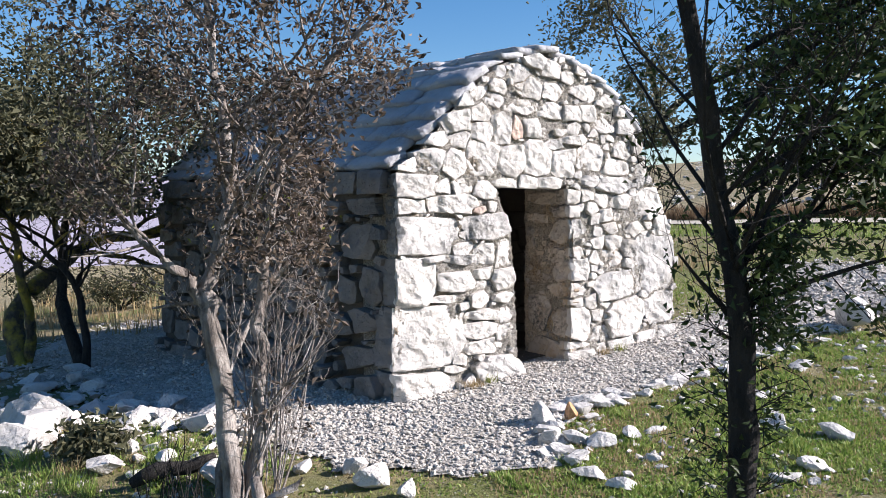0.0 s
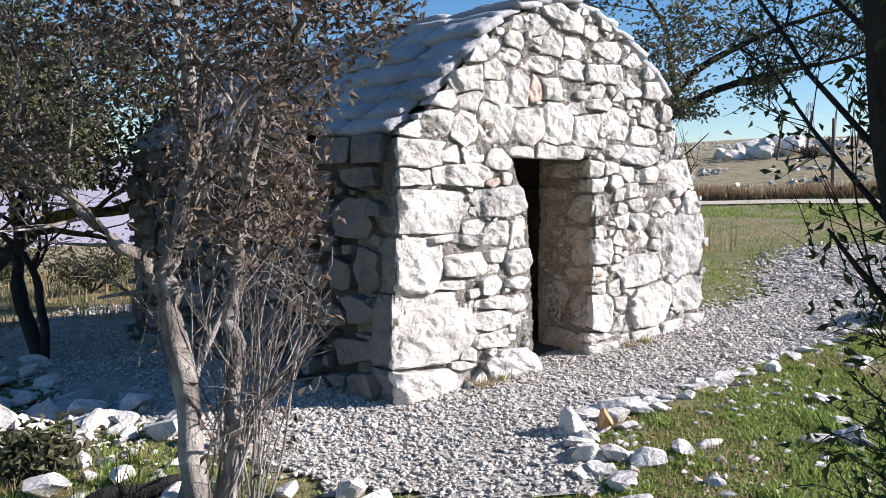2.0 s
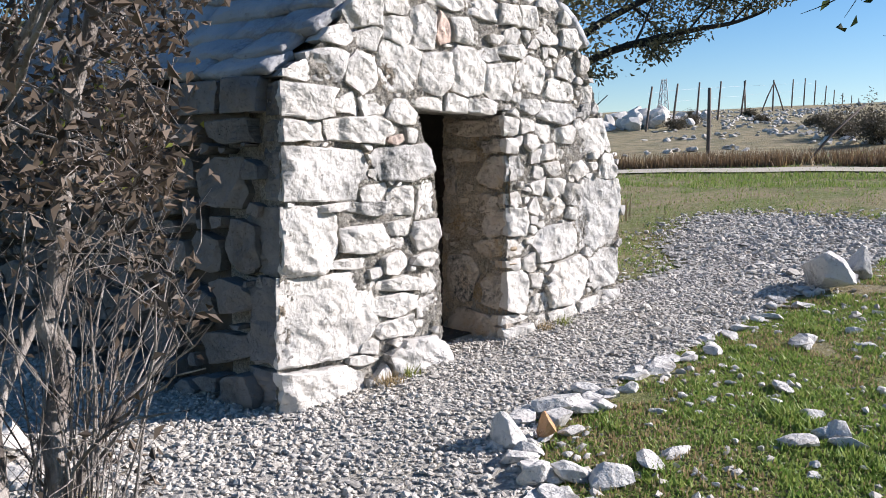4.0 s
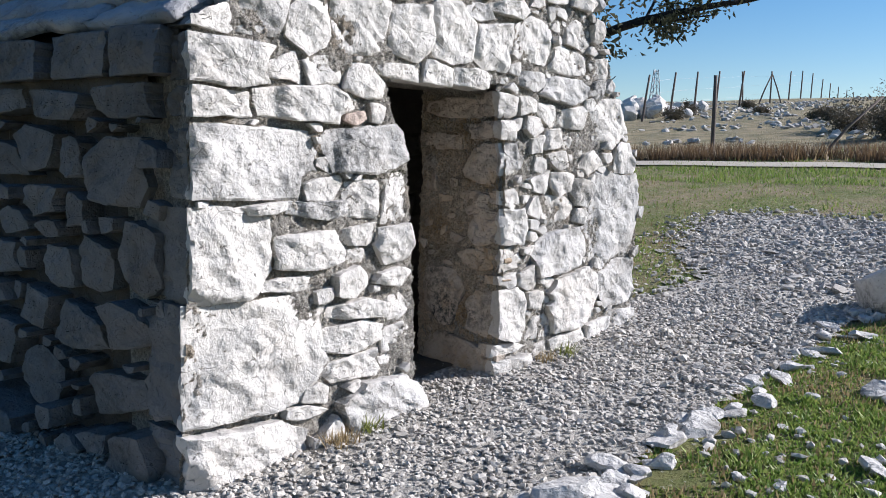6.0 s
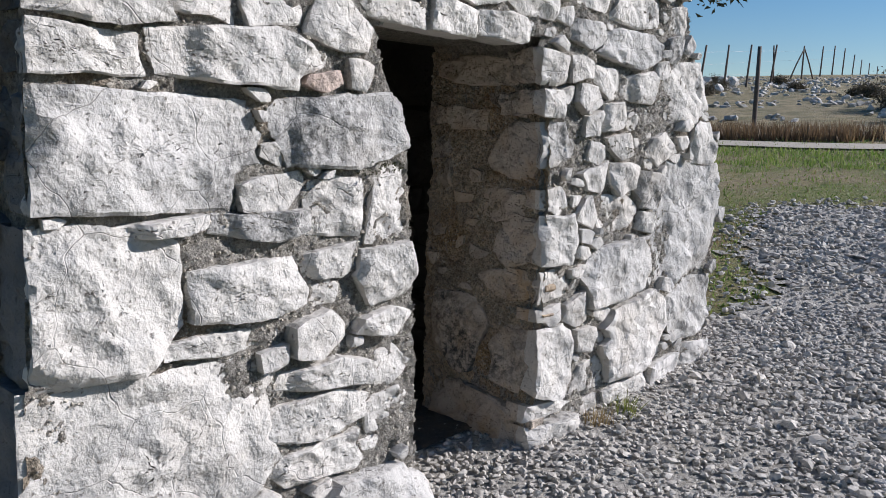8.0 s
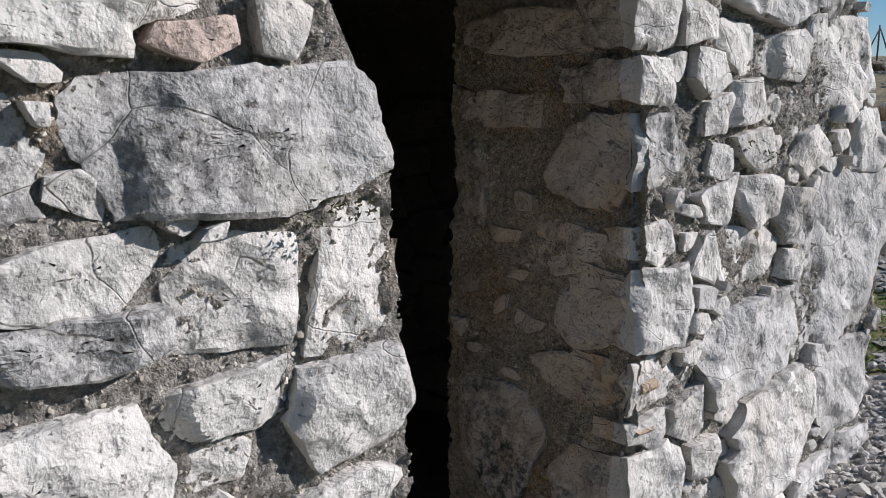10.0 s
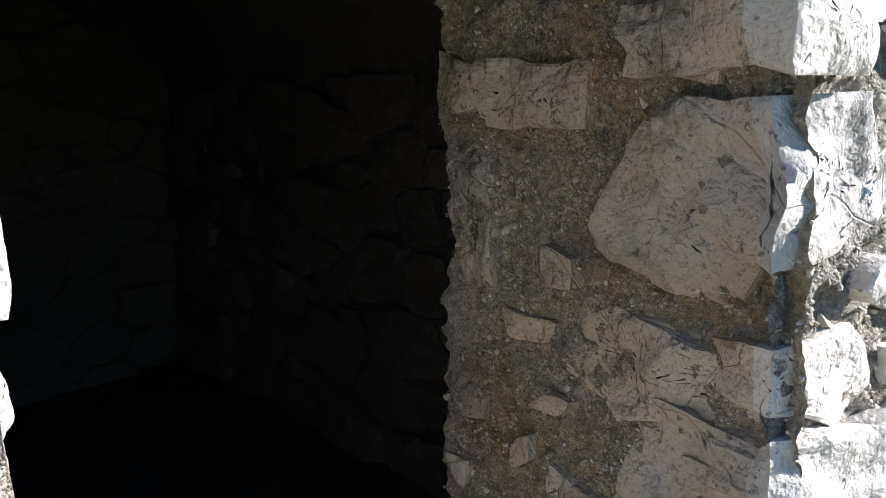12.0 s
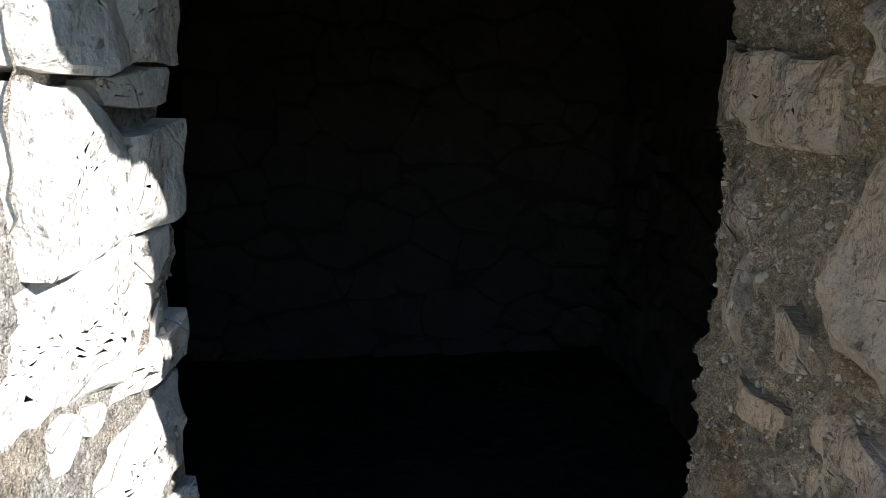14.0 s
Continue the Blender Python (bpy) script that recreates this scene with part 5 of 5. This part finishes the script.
def low_bush(x, y, s, seed, leaf, label):
    g = Growth(seed)
    base = Vector(on_ground(x, y))
    for k in range(9):
        a = g.rng.uniform(0, 6.28)
        g.branch(base, Vector((math.cos(a) * 0.8, math.sin(a) * 0.8, 0.7)), s * g.rng.uniform(0.6, 1.0), 0.012, 1, 2, 0.02, 0.9, (4, 6, 4), 0.12, 0.2)
    top = empty_at("bush", base, label, "bush")
    for limb in g.limbs:
        mesh_object("limb", *limb, DARK_BARK, top)
    v, f = g.leaves(6, 0.08, 0.09)
    mesh_object("foliage", v, f, leaf, top, smooth=False)
    child_of(top)


low_bush(-5.6, 14.5, 0.9, 41, OLIVE_LEAF, "low green bush in the dry grass")
low_bush(-7.6, 16.0, 1.0, 42, OLIVE_LEAF, "low green bush at the edge of the slope")
low_bush(-2.5, 5.9, 0.16, 43, OLIVE_LEAF, "small green bush growing among heap stones")



def dark_log():
    p = Vector(on_ground(-1.95, 5.15, 0.05))
    pts = [p + Vector((0.5 * k / 6, 0.12 * k / 6, 0.14 * k / 6 + 0.02 * math.sin(k))) for k in range(7)]
    v, f = tube(pts, [0.035, 0.05, 0.052, 0.05, 0.048, 0.05, 0.03], 9)
    f += [tuple(range(8, -1, -1)), tuple(range(54, 63))]
    tagged(mesh_object("log", v, f, DARK_BARK), "short dark charred log lying in the grass", "log")


dark_log()


def tuft(x, y, z, n, size, mat, name, label, seed):
    rng = random.Random(seed)
    at, h = [], []
    for _ in range(n):
        at.append((x + rng.gauss(0, size * 0.35), y + rng.gauss(0, size * 0.35), z))
        h.append(rng.uniform(0.4, 1.0) * size)
    tagged(blades(name, at, h, mat, seed, 0.004, 0.9), label, "grass", "", "stuff")


for k, (u, out) in enumerate(((0.68, 0.10), (0.93, 0.09), (2.62, 0.10), (2.42, 0.09), (0.74, 0.13))):
    q = CORNER + ALONG * u - INTO * out
    tuft(q.x, q.y, ground_height(q.x, q.y), 70, 0.11, DRY_BLADE if k in (0, 3, 4) else YOUNG_LEAF, "grass_tuft", "dry grass tuft at the foot of the wall", 70 + k)


rw = random.Random(55)
for k in range(80):
    x, y = rw.uniform(-3.6, -0.7), rw.uniform(4.3, 6.6)
    if not in_yard(x, y):
        tuft(x, y, ground_height(x, y), 60, rw.uniform(0.08, 0.17), rw.choice((BLADE, BLADE, DRY_BLADE)), "weed_tuft", "tuft of weeds and grass at the shrub's foot", 90 + k)


def dead_weed(x, y, seed):
    """A clump of thin dark stalks."""
    rng = random.Random(seed)
    top = empty_at("dead_weed", on_ground(x, y), "clump of thin dark dead weed stalks in the grass", "plant", group="dead weeds by the shrub")
    for _ in range(9):
        p = Vector(on_ground(x + rng.gauss(0, 0.07), y + rng.gauss(0, 0.07), -0.02))
        way = Vector((rng.gauss(0, 0.16), rng.gauss(0, 0.16), 1)) * rng.uniform(0.22, 0.5)
        bow = Vector((rng.gauss(0, 0.02), rng.gauss(0, 0.02), 0))
        mesh_object("stalk", *tube([p, p + way * 0.35 + bow, p + way * 0.7 + bow, p + way], [0.004, 0.0035, 0.003, 0.0015], 4), DARK_BARK, top)
    child_of(top)


for k, (x, y) in enumerate(((-1.50, 4.72), (-1.66, 4.85), (-1.42, 4.52), (0.86, 3.0), (1.24, 3.02))):
    dead_weed(x, y, 700 + k)


def wall_weed(u, z, out, n, seed):
    """A few small leaves in a joint."""
    g = Growth(seed)
    q = CORNER + ALONG * u + UP * z - INTO * out
    g.leaf_at = [(q + Vector((g.rng.gauss(0, 0.022), g.rng.gauss(0, 0.012), g.rng.gauss(0, 0.008))), UP) for _ in range(n)]
    v, f = g.leaves(1, 0.013, 0.004)
    tagged(mesh_object("wall_weed", v, f, OLIVE_LEAF, smooth=False), "small green weed growing from a joint of the wall", "plant", "", "stuff")


for k, (u, z, n) in enumerate(((1.13, 1.235, 46), (1.07, 1.215, 22), (2.25, 1.34, 24), (2.5, 1.33, 18), (2.62, 1.30, 18))):
    wall_weed(u, z, 0.03, n, 400 + k)

# ---- the field beyond ----
FENCE_EYE = Vector((-0.34, 1.77, 0))


def fence_post(x, y, h, lean, r=0.045, seed=0):
    g = Growth(seed)
    base = Vector(on_ground(x, y))
    g.add(g.wood, [base - UP * 0.2, base + UP * h * 0.5 + Vector((lean * 0.5, 0, 0)), base + UP * h + Vector((lean, 0, 0))], [r, r * 0.95, r * 0.8], 7)
    k = len(g.wood[0])
    g.wood[1].append(tuple(range(k - 7, k)))
    return tagged(mesh_object("fence_post", *g.wood, POST), "weathered wooden post of the field fence", "fence post", "posts of the field fence")


def build_fence():
    posts = [(23.2, 37, 0.25), (24.9, 39, 0.2), (26.4, 42, 0.1), (27.7, 44, 0.12), (29.1, 47, 0.2), (29.4, 52, -0.15), (31.0, 56, 0.0), (32.1, 62, 0.05), (32.8, 66, 0.04), (33.4, 70, 0.05),
             (34.0, 76, 0.08), (34.5, 82, 0.03), (35.0, 88, 0.0), (35.5, 95, 0.0), (35.9, 102, 0.0), (36.3, 110, 0.0)]
    tops = []
    for i, (a, d, lean) in enumerate(posts):
        x, y = FENCE_EYE.x + d * math.sin(radians(a)), FENCE_EYE.y + d * math.cos(radians(a))
        fence_post(x, y, 1.9, lean, 0.05, i)
        tops.append(Vector(on_ground(x, y)))
    brace_x, brace_y = FENCE_EYE.x + 56 * math.sin(radians(31.0)), FENCE_EYE.y + 56 * math.cos(radians(31.0))
    for s in (-0.8, 0.8):
        p = fence_post(brace_x + s, brace_y, 1.75, -s, 0.045, 50)
        tagged(p, "slanting brace of the fence's corner post", "fence post", "posts of the field fence")
    g = Growth(77)
    for h in (0.6, 1.1, 1.6):
        g.add(g.wood, [t + UP * h for t in tops], [0.004] * len(tops), 4)
    tagged(mesh_object("fence_wire", *g.wood, STEEL), "thin wires strung between the fence posts", "fence wire")
    fence_post(9.7, 21.4, 1.75, -0.03, 0.05, 60)
    tagged(fence_post(10.35, 18.6, 1.3, 1.5, 0.03, 61), "thin pole leaning far over beside the track", "fence post")


build_fence()


def build_mast():
    a, d = 24.4, 260.0
    x, y = FENCE_EYE.x + d * math.sin(radians(a)), FENCE_EYE.y + d * math.cos(radians(a))
    z0, h = ground_height(x, y) - 1.0, 28.0 - ground_height(x, y)
    top = empty_at("lattice_mast", (x, y, z0), "tall thin lattice steel mast beyond the hill", "mast")
    for sx in (-1, 1):
        for sy in (-1, 1):
            w = Vector((sx, sy, 0))
            mesh_object("leg", *tube([Vector((x, y, z0)) + w * 2.4, Vector((x, y, z0 + h)) + w * 0.5], [0.16, 0.12], 4), STEEL, top)
    b = Growth(2)
    n = 12
    for k in range(n):
        for s in (-1, 1):
            wa, wb = 2.4 - 1.9 * k / n, 2.4 - 1.9 * (k + 1) / n
            za, zb = z0 + h * k / n, z0 + h * (k + 1) / n
            b.add(b.wood, [Vector((x + s * wa, y - wa, za)), Vector((x - s * wb, y - wb, zb))], [0.08, 0.08], 4)
            b.add(b.wood, [Vector((x - wa, y - s * wa, za)), Vector((x - wb, y + s * wb, zb))], [0.08, 0.08], 4)
    mesh_object("lattice", *b.wood, STEEL, top)
    child_of(top)


build_mast()


def build_stone_bank():
    rng = random.Random(88)
    for n in range(44):
        a, d = rng.uniform(19.5, 27.0), rng.uniform(38, 46)
        x, y = FENCE_EYE.x + d * math.sin(radians(a)), FENCE_EYE.y + d * math.cos(radians(a))
        s = rng.uniform(0.25, 0.75) * (1.0 if a < 25 else 0.6)
        rock("bank_boulder", on_ground(x, y), s, 900 + n, "pale boulder piled on the far field bank", "boulder", LIME, "boulders on the far bank", (1.2, 1.0, 0.9), 2)


build_stone_bank()


def far_hills():
    verts, faces = [], []
    n, m = 60, 10
    for i in range(n + 1):
        a = radians(-62 + 62 * i / n)
        for j in range(m + 1):
            d = 110 + 24 * j
            z = -12 + 27 * (j / m) ** 0.8 + 3.0 * noise.noise(Vector((a * 4, j * 0.3, 2))) * j / m
            verts.append((d * math.sin(a), d * math.cos(a), z))
    for i in range(n):
        for j in range(m):
            q = i * (m + 1) + j
            faces.append((q, q + m + 1, q + m + 2, q + 1))
    tagged(mesh_object("backdrop", verts, faces, HAZE), "bare far hillside, lavender haze painted into its colour", "hillside", "", "structure")


far_hills()
for k in range(9):
    rr = random.Random(300 + k)
    a, d = rr.uniform(23.0, 40.0), rr.uniform(26.0, 52.0)
    low_bush(FENCE_EYE.x + d * math.sin(radians(a)), FENCE_EYE.y + d * math.cos(radians(a)), rr.uniform(0.2, 0.6), 300 + k, DUN_LEAF, "low dry scrub bush on the far field")
for k in range(6):
    rr = random.Random(340 + k)
    a, d = rr.uniform(34.0, 42.0), rr.uniform(24.0, 30.0)
    low_bush(FENCE_EYE.x + d * math.sin(radians(a)), FENCE_EYE.y + d * math.cos(radians(a)), rr.uniform(0.7, 1.1), 340 + k, DUN_LEAF, "grey-brown dry scrub beside the field fence")
